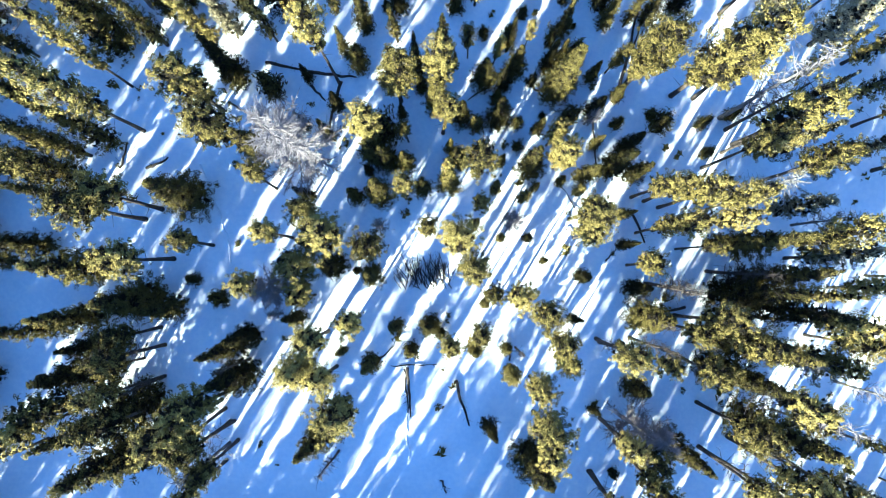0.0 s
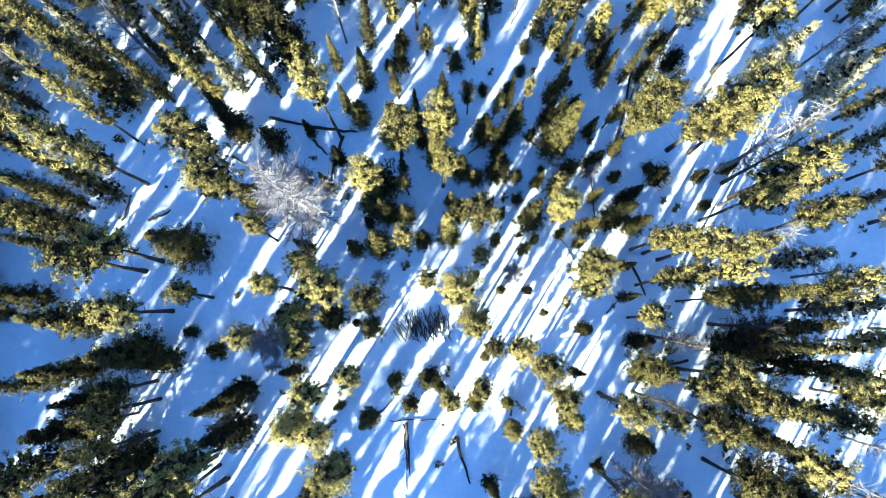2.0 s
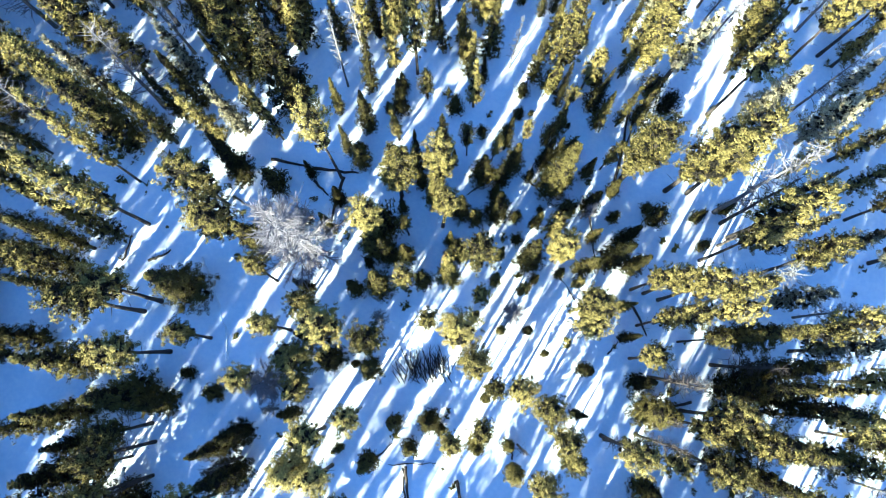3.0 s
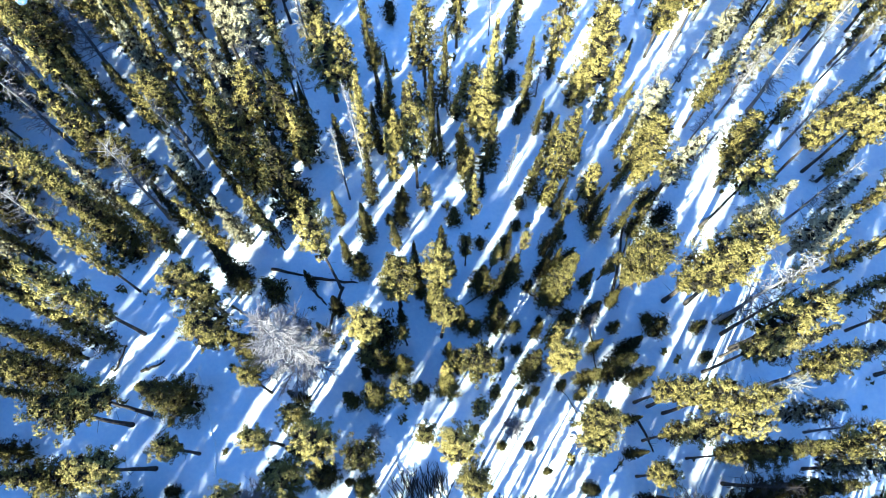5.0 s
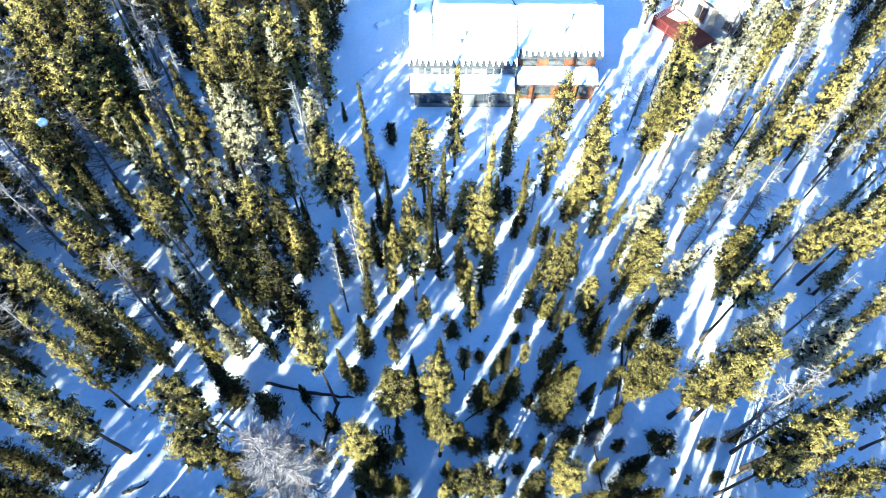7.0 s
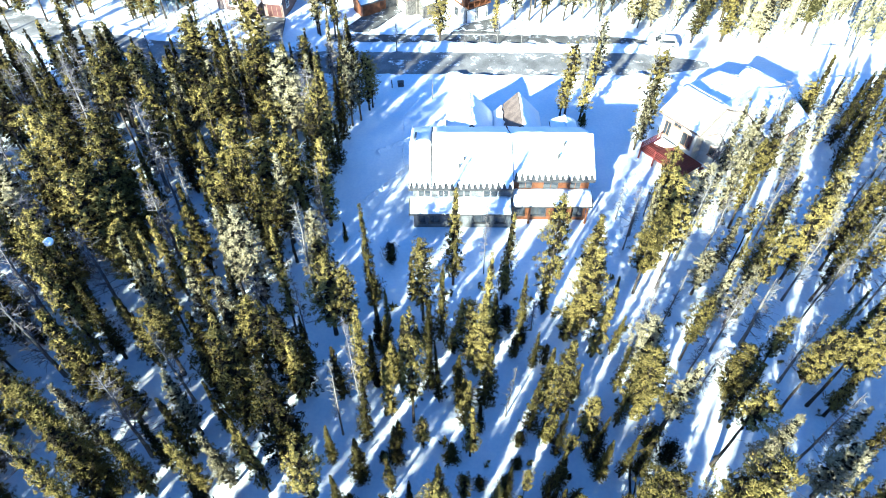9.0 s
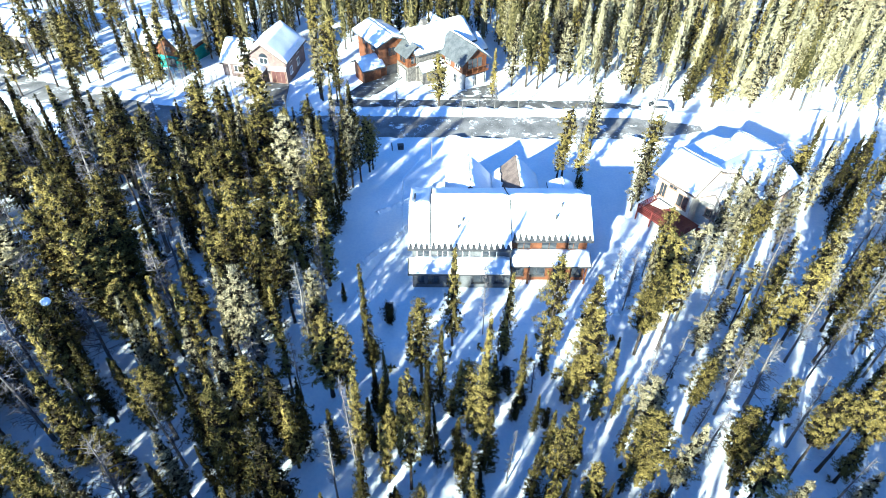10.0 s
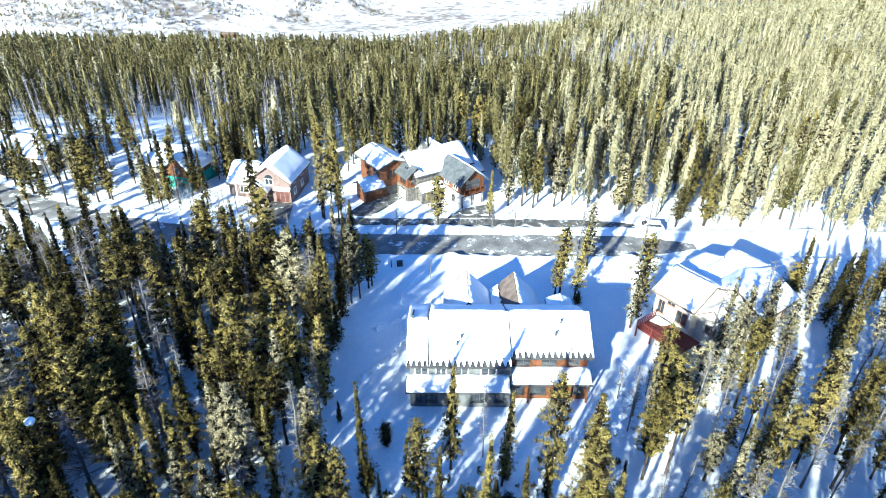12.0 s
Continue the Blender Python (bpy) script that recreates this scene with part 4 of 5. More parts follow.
row_of("spruce", [
         (8.8, 14.6, 8.0, 1.43), (9.1, 14.7, 11.0, 1.28), (-16.3, 15.6, 9.0, 1.05), (3.3, 15.7, 6.0, 1.55), (-16.5, 16.2, 8.6, 1.17), (-2.1, 16.2, 9.0, 0.71),
         (5.7, 16.4, 6.0, 1.34), (-6.6, 16.9, 5.0, 1.51), (-26.0, 18.6, 13.1, 1.2), (-26.5, 19.9, 15.7, 1.1), (14.7, 20.3, 7.3, 0.86), (-21.9, 21.0, 8.2, 0.89),
         (-20.3, 22.1, 9.8, 0.91), (9.7, 22.2, 7.5, 0.74), (13.3, 23.0, 5.5, 0.78), (-6.1, 23.5, 10.7, 0.68), (-17.7, 24.0, 8.6, 0.75), (3.5, 24.3, 5, 0.86),
         (-26.3, 26.2, 5.9, 1.75), (-0.0, 27.2, 9.3, 0.52), (-30.8, 28.0, 8.5, 1.26), (-11.7, 29.9, 8.5, 0.79), (8.6, 30.6, 5.9, 0.83), (-4.9, 31.8, 6.4, 1.07)])
row_of("spruce", [
         (-37.6, 33.0, 5.1, 1.75), (0.1, 33.8, 11.4, 0.58), (-6.3, 36.4, 15.3, 0.62), (10.2, 36.9, 7.1, 1.14), (-17.7, 38.5, 5.9, 1.43), (-2.7, 38.6, 7.1, 0.69),
         (6.6, 39.4, 5, 1.17), (-12.9, 59.2, 7.7, 1.06), (-12.3, 59.8, 6.5, 1.11), (-15.4, 67.4, 7.8, 1.0), (-20.7, 74.0, 8.0, 1.36), (-63.9, 84.6, 7.3, 1.75),
         (-69.6, 98.4, 7.2, 1.75), (-62.8, 100.8, 11.4, 1.36), (-43.6, 101.2, 10.2, 1.11)])
row_of("young", [
         (13.3, -15.5, 1.8, 0.86), (11.8, -10.6, 2.5, 0.83), (-2.5, -5.9, 3.5, 0.88), (-17.7, -1.8, 3.0, 1.09), (-19.7, -0.4, 2.5, 0.97), (21.1, 9.8, 2.0, 0.94),
         (20.8, 12.2, 3.0, 0.83), (16.8, 12.9, 1.5, 1.24), (23.2, 12.9, 3.0, 0.85), (-13.7, 14.9, 5.0, 0.88), (7.1, 15.5, 3.0, 0.69), (8.6, 18.8, 4.0, 0.53),
         (1.8, 26.6, 3.4, 0.56), (-0.8, 28.4, 4.5, 0.5), (9.6, 30.9, 3.3, 0.5), (6.9, 31.7, 3.9, 0.5), (-10.3, 46.7, 3.0, 0.5), (18.9, 68.0, 2.1, 1.2)])
row_of("dead", [
         (-17.0, -13.4, 11.0, 1.12), (14.3, -11.3, 10.0, 1.22), (23.2, -8.4, 16.0, 0.74), (-12.9, -3.1, 4.0, 1.77), (-12.8, -0.9, 8.0, 1.32), (17.5, -0.9, 8.0, 1.36),
         (-4.8, 3.7, 6.0, 1.26), (5.4, 4.2, 5.0, 1.72), (11.5, 12.3, 5.0, 0.97), (22.6, 12.8, 16.0, 0.94), (-13.2, 24.0, 11.8, 1.09),
         (-8.2, 24.0, 11.8, 0.64), (-6.4, 25.2, 15.7, 0.5), (5.8, 25.8, 8.3, 0.72), (-29.9, 29.5, 9.8, 0.5), (22.9, 30.0, 6.3, 1.22), (28.9, 33.3, 10.0, 1.59),
         (-12.7, 33.7, 9.5, 0.69), (4.6, 41.9, 10.1, 0.5), (-14.2, 45.2, 9.1, 0.5), (-12.3, 46.7, 11.7, 0.57), (-12.5, 46.8, 8.3, 0.82), (21.0, 47.8, 7.4, 1.2)])
row_of("dead", [
         (-14.3, 59.2, 9.3, 0.94), (-52.2, 64.6, 6.1, 0.8), (-39.4, 65.9, 5.7, 0.72)])


# ---- the rest of the wood: trees too many to count, joined by stretches
def column_tree(rng, height, bottom, radius, shape, levels, sides, sprays, size):
    """A far conifer: a narrow dark column in the middle and ragged sprays all over the crown."""
    verts, faces, at, out = [], [], [], []
    for i in range(levels):
        u = i / (levels - 1)
        turn = rng.uniform(0, 6.28)
        for q in range(sides):
            a = turn + q * 6.283 / sides + rng.normal(0, 0.15)
            r = 0.55 * radius * shape(min(u, 0.97)) * rng.uniform(0.6, 1.2)
            verts.append((r * math.cos(a), r * math.sin(a), bottom + u * (height - bottom) * 0.94 + rng.normal(0, 0.16)))
    top = len(verts)
    for i in range(levels - 1):
        for q in range(sides):
            k, p = i * sides, (q + 1) % sides
            faces += [(k + q, k + p, k + sides + p), (k + q, k + sides + p, k + sides + q)]
    for i in range(sprays):
        u = ((i + rng.uniform(0, 1)) / sprays) ** 1.15
        whorl = round(u * 13) / 13 if rng.random() < 0.6 else u
        a = rng.uniform(0, 6.28)
        r = radius * shape(min(whorl, 0.98)) * rng.uniform(0.55, 1.1)
        at.append((r * math.cos(a), r * math.sin(a), bottom + whorl * (height - bottom) - 0.2 * r + rng.normal(0, 0.1)))
        out.append((math.cos(a), math.sin(a), 0.35))
    at.append((0, 0, height)), out.append((0.1, 0, 1))
    v, f = tufts(rng, np.array(at), np.array(out), size * rng.uniform(0.7, 1.2, len(at)), 2, 0.5, 0.34)
    return np.concatenate([np.array(verts), v]), np.concatenate([np.array(faces), f + top])


def column_profile(u):
    return min(1, 0.55 + 2.2 * u) * (1 - u) ** 0.5 + 0.06


def light_set(seed, levels, sides, sprays, size):
    rng = np.random.default_rng(seed)
    made = []
    for i in range(10):
        shape, radius, bottom = ((column_profile, 1.45, 2.5), (column_profile, 1.3, 3.5), (spruce_profile, 1.7, 1.2), (column_profile, 1.15, 4.0), (pine_profile, 1.45, 4.0))[i % 5]
        v, f = column_tree(rng, 13, bottom, radius, shape, levels, sides, sprays, size)
        tv, tf = stem(rng, 12.5, 0.13, 0.1, 3, 1)
        made.append((v, f, np.array(tv), np.array(tf)))
    return made


def far_wood(name, label, places, leaf, bark, shapes, seed, tall=13.0):
    rng = np.random.default_rng(seed)
    leaf_v, leaf_f, bark_v, bark_f, a, b = [], [], [], [], 0, 0
    for x, y in places:
        v, f, tv, tf = shapes[rng.integers(len(shapes))]
        s, c = tall / 13 * rng.uniform(0.65, 1.2), rng.uniform(0, 6.28)
        w = s * rng.uniform(0.8, 1.2)
        turn = np.array([[math.cos(c) * w, -math.sin(c) * w, 0], [math.sin(c) * w, math.cos(c) * w, 0], [0, 0, s]])
        base = np.array([x, y, float(ground_z(x, y)) - 0.1])
        leaf_v.append(v @ turn.T + base)
        leaf_f.append(f + a)
        bark_v.append(tv @ turn.T + base)
        bark_f.append(tf + b)
        a, b = a + len(v), b + len(tv)
    root = tagged(thing(name, label, "woodland"), kind="stuff")
    for part_name, vs, fs, mat in (("crowns", leaf_v, leaf_f, leaf), ("trunks", bark_v, bark_f, bark)):
        ob = new(part_name, mesh_of(part_name, np.concatenate(vs), np.concatenate(fs), mat))
        ob.parent = root
        tagged(ob, kind="stuff")
    return root


def scatter(seed, count, area, allowed, apart):
    """Places in the box area (x0, x1, y0, y1), thinned so that no two stand closer than apart."""
    rng, kept, cells = np.random.default_rng(seed), [], {}
    for _ in range(count):
        x, y = rng.uniform(area[0], area[1]), rng.uniform(area[2], area[3])
        if not allowed(x, y):
            continue
        key = (int(x // apart), int(y // apart))
        near = [q for i in (-1, 0, 1) for j in (-1, 0, 1) for q in cells.get((key[0] + i, key[1] + j), [])]
        if any((x - p) ** 2 + (y - q) ** 2 < apart * apart for p, q in near):
            continue
        cells.setdefault(key, []).append((x, y))
        kept.append((x, y))
    return kept


def free(x, y, room=1.0):
    return all((x - a) ** 2 + (y - b) ** 2 > (room * r) ** 2 for a, b, r in crowded)


def left_wood(x, y):
    return x < -11.5 - 0.22 * max(0, y - 50) and free(x, y) and y < 77 and (y > 46 or (x * 3.7 + y * 5.3) % 1 < 0.75)


def right_wood(x, y):
    return not (x < 36 and y > 50) and x > 18.5 + 0.12 * abs(y - 30) and free(x, y, 0.9) and y < 54 + 0.15 * max(0, x - 40)


def back_slope(x, y):
    if abs(x) > 0.8 * y + 12:
        return False
    edge = 109 + 3 * math.sin(x * 0.2)
    if x > 12:
        edge = 95.5
    if x > 30:
        edge = max(83, lane_middle(x) + 4)
    if x < -44:
        edge = 119
    return edge < y < 520 + 0.9 * max(0, x) + 15 * math.sin(x * 0.05) + (2000 if x > 0.24 * y else 0) and (y > 135 or free(x, y))


def behind(x, y):
    """The wood goes on all round, out of sight: added to shade the ground, thinned to leave sun streaks."""
    return ((y < -18.4 and x < 45 and (x * 7.3 + y * 3.1) % 2 < 1.65) or (x < -43 - 0.3 * y and (x * 5.7 + y * 9.1) % 2 < 1.5)) and free(x, y)


for x, y in scatter(3, 3500, (-62, -12, 18, 77), left_wood, 2.75)[:300]:
    plant(planter.choice(["slender", "spruce", "rime_glare", "pine", "spruce", "slender", "slender", "dead"]), x, y, planter.uniform(8.5, 14) * min(1, 1.9 - 0.015 * y), planter.uniform(1.05, 1.5))
for x, y in scatter(4, 3000, (18, 70, -22, 60), right_wood, 2.2)[:230]:
    plant(planter.choice(["pine", "slender", "pine", "rime_glare", "rime_glare", "dead", "dead"]), x, y, planter.uniform(8, 13), planter.uniform(0.8, 1.1))
for x, y in scatter(14, 300, (-46, -27, -22, 20), lambda x, y: free(x, y, 0.9) and (y > -6 or x < -34), 2.3)[:40]:
    plant(planter.choice(["slender", "spruce", "spruce"]), x, y, planter.uniform(8, 13), planter.uniform(0.8, 1.1))
for x, y in scatter(23, 500, (-62, -10.5, 62, 78), lambda x, y: free(x, y, 0.75) and y < float(road_middle(x)) - 5.5, 2.1)[:75]:
    plant(planter.choice(["slender", "spruce", "dead", "rime_glare"]), x, y, planter.uniform(7.5, 11.5), planter.uniform(0.9, 1.2))
# Mostly out of view on the left, added to shade the ground there
for x, y in scatter(18, 400, (-50, -36, -22, 30), lambda x, y: free(x, y, 0.9), 2.6)[:50]:
    plant(planter.choice(["slender", "spruce", "spruce"]), x, y, planter.uniform(9, 14), planter.uniform(0.9, 1.3))
for x, y in scatter(19, 400, (-9, 17, 16, 36), lambda x, y: free(x, y, 0.8), 2.3)[:36]:
    plant(planter.choice(["spruce", "spruce", "slender"]), x, y, planter.uniform(5.5, 9), planter.uniform(0.8, 1.1))
for x, y in scatter(22, 400, (-12, 16, -7, 17), lambda x, y: free(x, y, 0.75) and math.hypot(x + 1.2, y) > 3.4, 2.0)[:46]:
    plant("spruce", x, y, planter.uniform(3.5, 7), planter.uniform(0.95, 1.35))
for x, y in scatter(13, 160, (-92, -38, 92, 120), lambda x, y: free(x, y, 1.2), 3.6)[:46]:
    plant(planter.choice(["slender", "spruce", "pine"]), x, y, planter.uniform(8, 13), planter.uniform(0.8, 1.1))
for x, y in scatter(16, 400, (-7, 19, 10, 44), lambda x, y: free(x, y, 0.7) and not (y > 36 and x > -5), 1.8)[:48]:
    plant("young", x, y, planter.choice([1.2, 1.8, 2.4, 3.2, 4.5]), planter.uniform(0.8, 1.1))
for x, y in scatter(17, 300, (6, 17, 2, 24), lambda x, y: free(x, y, 0.9), 2.6)[:6]:
    plant(planter.choice(["spruce", "pine"]), x, y, planter.uniform(5, 8), planter.uniform(0.8, 1.0))
for x, y in scatter(20, 200, (-46, -34, 90, 101), lambda x, y: free(x, y, 0.6) and abs(y - float(road_middle(x))) > 5.5, 1.4)[:16] + scatter(21, 60, (-22, 14, 86.5, 89.2), free, 2.5)[:6]:
    plant("dead", x, y, planter.uniform(2.5, 5), planter.uniform(1.2, 1.7), label="bare grey brush standing in snow")
# tall pine before the taupe house, and a spruce that carries a ball of snow on its top
plant("slender", -29.0, 87.9, 14.5, 1.15)
plant("spruce", -33.0, 35.6, 11.5, 1.1)
# trees among the houses along the road
for x, y in [(-71.2, 103.7), (-45.1, 96.5), (-59.8, 110.8), (-17.5, 90.0), (16.9, 70.4)]:
    plant("pine", x, y, planter.uniform(9.5, 13), planter.uniform(0.9, 1.15))
for x, y in [(-64.5, 102.6), (-48.7, 96.4), (-39.6, 105.6), (-79.8, 104.7), (49.8, 70.5)]:
    plant("spruce", x, y, planter.uniform(9.5, 13), planter.uniform(0.9, 1.15))
for x, y in [(-57.6, 98.2), (-43.7, 99.1), (-69.3, 105.4), (-37.7, 103.7), (-15.8, 88.7), (26.3, 65.3)]:
    plant("slender", x, y, planter.uniform(9.5, 13), planter.uniform(0.9, 1.15))
for x, y in [(-50.4, 96.4), (-72.2, 99.5), (-19.1, 91.4), (24.8, 62.9), (35.1, 56.6), (32.7, 55.3), (37.8, 56.4), (40.1, 55.1), (22.2, 77.7)]:
    plant("rime_glare", x, y, planter.uniform(9.5, 13), planter.uniform(0.9, 1.15))
for x, y in [(39.2, 59.7), (32.9, 58.1), (30.0, 77.8), (19.4, 73.2)]:
    plant("dead", x, y, planter.uniform(9.5, 13), planter.uniform(0.9, 1.15))
for x, y in scatter(15, 900, (46, 84, 50, 88), lambda x, y: x > 47 + 0.25 * max(0, y - 62) and y < 66 + 0.3 * (x - 47) and free(x, y), 2.6)[:110]:
    plant(planter.choice(["pine", "slender", "rime_glare", "spruce", "spruce", "dead"]), x, y, planter.uniform(8, 13), planter.uniform(0.8, 1.1))
for x, y in [(21.2, 47.8), (20.1, 50.3), (23.4, 50.8), (20.1, 45.8), (8.9, 34.8)]:
    plant("dead", x, y, planter.uniform(4.5, 7), planter.uniform(1.0, 1.3))
NEAR_SET, FAR_SET = light_set(51, 5, 4, 125, 0.46), light_set(52, 3, 3, 30, 0.95)
for x, y in scatter(8, 700, (-60, 75, 93, 120), back_slope, 2.6)[:120]:
    plant(planter.choice(["rime_glare", "rime_glare", "slender"] if x > 12 else ["slender", "slender", "rime_glare", "spruce"]), x, y, planter.uniform(9, 14), planter.uniform(0.8, 1.05))
around = scatter(9, 12000, (-75, 45, -62, 40), behind, 2.1)
AROUND_SET = light_set(53, 6, 6, 120, 0.5)
# Unseen stands added to cast shade; heights set so sun still reaches nearer crowns
for name, label, tall, inside in (("young_pine_wood", "unseen low pine wood beside the clearing, added to shade it", 6.5, lambda x, y: -28 < y < -18 and -40 < x < -16),
                                  ("half_grown_pine_wood", "unseen middle-high pine wood beside the clearing, added to shade it", 10.0, lambda x, y: -28 < y < -18 and x >= -16),
                                  ("surrounding_pine_wood", "unseen tall pine wood all round the clearing, added to shade it", 11.5, lambda x, y: not (-28 < y < -18 and x > -40))):
    far_wood(name, label, [p for p in around if inside(*p)], NEEDLES, BARK, AROUND_SET, 63, tall)



def rime_glare_share(places, seed):
    """Ever more of the trees towards the east get the paler needles, rime and sun glare in one colour."""
    rng, green, white = random.Random(seed), [], []
    for x, y in places:
        if (x < 120 and 125 < y < 420 and noise.noise((x * 0.02, y * 0.012, 7.7)) > 0.05 and rng.random() < 0.5) or (x < -50 and y < 165 and rng.random() < 0.5):
            continue
        (white if rng.random() < 0.1 + max(0, min(0.8, (x / (y + 60) - 0.03) * 2.8)) else green).append((x, y))
    return green, white


green, white = rime_glare_share(scatter(5, 40000, (-200, 215, 82, 260), back_slope, 2.9), 81)
EDGE_SET = light_set(54, 6, 5, 260, 0.34)
far_wood("woodland_edge", "tall yellow-green pines along the edge of the wood", [p for p in green if p[1] < 135], FAR_NEEDLES, BARK, EDGE_SET, 66)
far_wood("pine_wood", "dense yellow-green pine wood behind the houses", [p for p in green if p[1] >= 135], FAR_NEEDLES, BARK, NEAR_SET, 61)
far_wood("rimed_pine_wood", "pale pines among the wood behind the road, rime and sun glare in their colour", [p for p in white if p[1] >= 125], FAR_RIME_GLARE, GREY_WOOD, NEAR_SET, 64)
far_wood("rimed_woodland_edge", "pale pines along the edge of the wood, rime and sun glare in their colour", [p for p in white if p[1] < 125], FAR_RIME_GLARE, GREY_WOOD, EDGE_SET, 67)
green, white = rime_glare_share(scatter(6, 60000, (-460, 820, 260, 900), back_slope, 4.5), 82)
far_wood("distant_pine_wood", "dense distant pine wood running down the slope", green, FAR_NEEDLES, BARK, FAR_SET, 62, 15)
far_wood("distant_rimed_wood", "pale distant pines on the slope, rime and sun glare in their colour", white, FAR_RIME_GLARE, GREY_WOOD, FAR_SET, 65, 15)


def bare_shapes(seed):
    rng = np.random.default_rng(seed)
    made = []
    for _ in range(4):
        rows = []
        for _ in range(48):
            z, a = rng.uniform(2.5, 11.3), rng.uniform(0, 6.28)
            r = rng.uniform(0.3, 1.0) * (1.25 - 0.07 * z)
            rows.append(((0, 0, z), (r * math.cos(a), r * math.sin(a), z + r * rng.uniform(0, 0.4)), 0.06, 0.03))
        v, f = sticks(rows)
        tv, tf = stem(rng, 11.5, 0.14, 0.1, 4, 2)
        made.append((np.array(v), np.array(f), np.array(tv), np.array(tf)))
    return made


def grey_patch(x, y):
    return back_slope(x, y) and noise.noise((x * 0.02, y * 0.012, 7.7)) > 0.05 and x < 120


far_wood("bare_grey_wood", "bare lilac-grey trees standing in patches among pines", scatter(12, 6000, (-260, 130, 125, 420), grey_patch, 3.2)[:1500], LILAC, LILAC, bare_shapes(75), 76)


# ---- the far side of the valley
def far_hill(x, y):
    return y > max(550, 850 + 0.88 * x) + 10 * math.sin(x * 0.03) and x < 120 and (noise.noise((x * 0.012, y * 0.02, 3.1)) > -0.12)


def shrub_shapes(seed):
    rng = np.random.default_rng(seed)
    made = []
    for _ in range(5):
        at = rng.normal(0, 1, (9, 3)) * (1.2, 1.2, 1.3) + (0, 0, 2.4)
        v, f = tufts(rng, at, at - (0, 0, 1.2), rng.uniform(0.9, 1.5, 9), 3, 0.8, 0.36)
        tv, tf = stem(rng, 3.0, 0.12, 0.1, 4, 2)
        made.append((np.array(v), np.array(f), np.array(tv), np.array(tf)))
    return made


far_wood("distant_scrub", "sparse grey-green scrub on the far snowy hillside", scatter(10, 9000, (-600, 130, 540, 980), far_hill, 5.0)[:2600], SPRUCE, GREY_WOOD, shrub_shapes(71), 72)
far_wood("distant_brush", "bare grey-brown brush on the far snowy hillside", scatter(24, 14000, (-620, 60, 545, 900), far_hill, 4.0)[:5200], LILAC, GREY_WOOD, shrub_shapes(73), 74, 11)


# ---- fallen trunks and standing snags
def fallen_trunk(x0, y0, x1, y1, radius):
    rng = np.random.default_rng(int(abs(x0 * 31 + y1 * 17) * 10))
    length = math.hypot(x1 - x0, y1 - y0)
    verts, faces, n = [], [], 7
    for i in range(n + 1):
        u, r = i / n, radius * (1 - 0.5 * i / n)
        wob = rng.normal(0, 0.05, 2)
        for q in range(7):
            a = q * 6.283 / 7
            verts.append((u * length + rng.normal(0, 0.01), wob[0] + r * math.cos(a), 0.6 * radius + wob[1] * 0.4 + r * math.sin(a)))
    for i in range(n):
        for q in range(7):
            p = (q + 1) % 7
            faces.append((i * 7 + q, i * 7 + p, (i + 1) * 7 + p, (i + 1) * 7 + q))
    faces += [tuple(range(6, -1, -1)), tuple(n * 7 + q for q in range(7))]
    rows = []
    for _ in range(int(3 + length * 2)):
        s, a = rng.uniform(0.2, 1) * length, rng.uniform(0.2, 2.9)
        d = rng.uniform(0.2, 0.55)
        rows.append(((s, 0, radius), (s + 0.2, d * math.cos(a), radius + d * math.sin(a)), 0.02, 0.006))
    root = thing("fallen_trunk", "dark fallen tree trunk lying in snow", "fallen trunk", "fallen trunks in the snow",
                 pose(x0, y0, float(ground_z((x0 + x1) / 2, (y0 + y1) / 2)) + 0.02, 0, 0, math.degrees(math.atan2(y1 - y0, x1 - x0))))
    for name, data in [("trunk", mesh_of("trunk", verts, faces[:-2], BARK))] + [("branch_stub", mesh_of("branch_stub", *sticks([r]), BARK)) for r in rows]:
        ob = new(name, data)
        ob.parent = root


for trunk_row in [
        (-14.5, 17.4, -11.5, 16.7, 0.16), (-11.0, 16.6, -6.2, 16.0, 0.15), (-10.9, 15.5, -9.6, 14.2, 0.12), (2.1, 14.1, 5.6, 17.4, 0.05),
        (7.4, 15.3, 8.6, 14.1, 0.08), (-26.1, 8.6, -25.5, 10.7, 0.1), (-24.0, 8.6, -22.2, 9.4, 0.13), (-2.8, -7.4, -2.6, -11.3, 0.12),
        (-3.1, -7.5, -2.8, -11.0, 0.08), (1.0, -8.5, 2.1, -12.1, 0.14), (-5.6, -7.4, -3.8, -5.6, 0.07), (-4.3, -7.3, -0.5, -7.2, 0.05),
        (9.2, 7.7, 11.7, 4.0, 0.05), (12.3, 12.5, 12.4, 7.7, 0.08), (14.2, 14.6, 16.2, 22.4, 0.14), (14.6, 14.4, 16.5, 21.9, 0.09),
        # Third one: a log shape laid along a dark line of unclear origin
        (15.4, 4.9, 16.4, 2.6, 0.12), (-17.5, 14.1, -15.3, 12.7, 0.09), (-8.3, 15.8, -9.5, 11.1, 0.15), (13.1, 1.1, 14.0, 2.1, 0.07),
        (19.4, -2.6, 15.7, -3.3, 0.12), (9.9, 3.7, 11.7, 3.1, 0.06), (5.3, -6.9, 5.5, -5.7, 0.08), (-0.2, -16.3, 0.3, -17.3, 0.08),
        ]:
    fallen_trunk(*trunk_row)
SNAGS = [dead_meshes(81, 12, 0.8, 1, BARK, 0.25, 0.3), dead_meshes(82, 12, 0.9, 2, BARK, 0.25, 0.3)]
KINDS["snag"] = ((SNAGS,) * 3, 12, "snag", "dark bare standing trunk with few broken branches", "dead tree", "snags of the snowy wood")
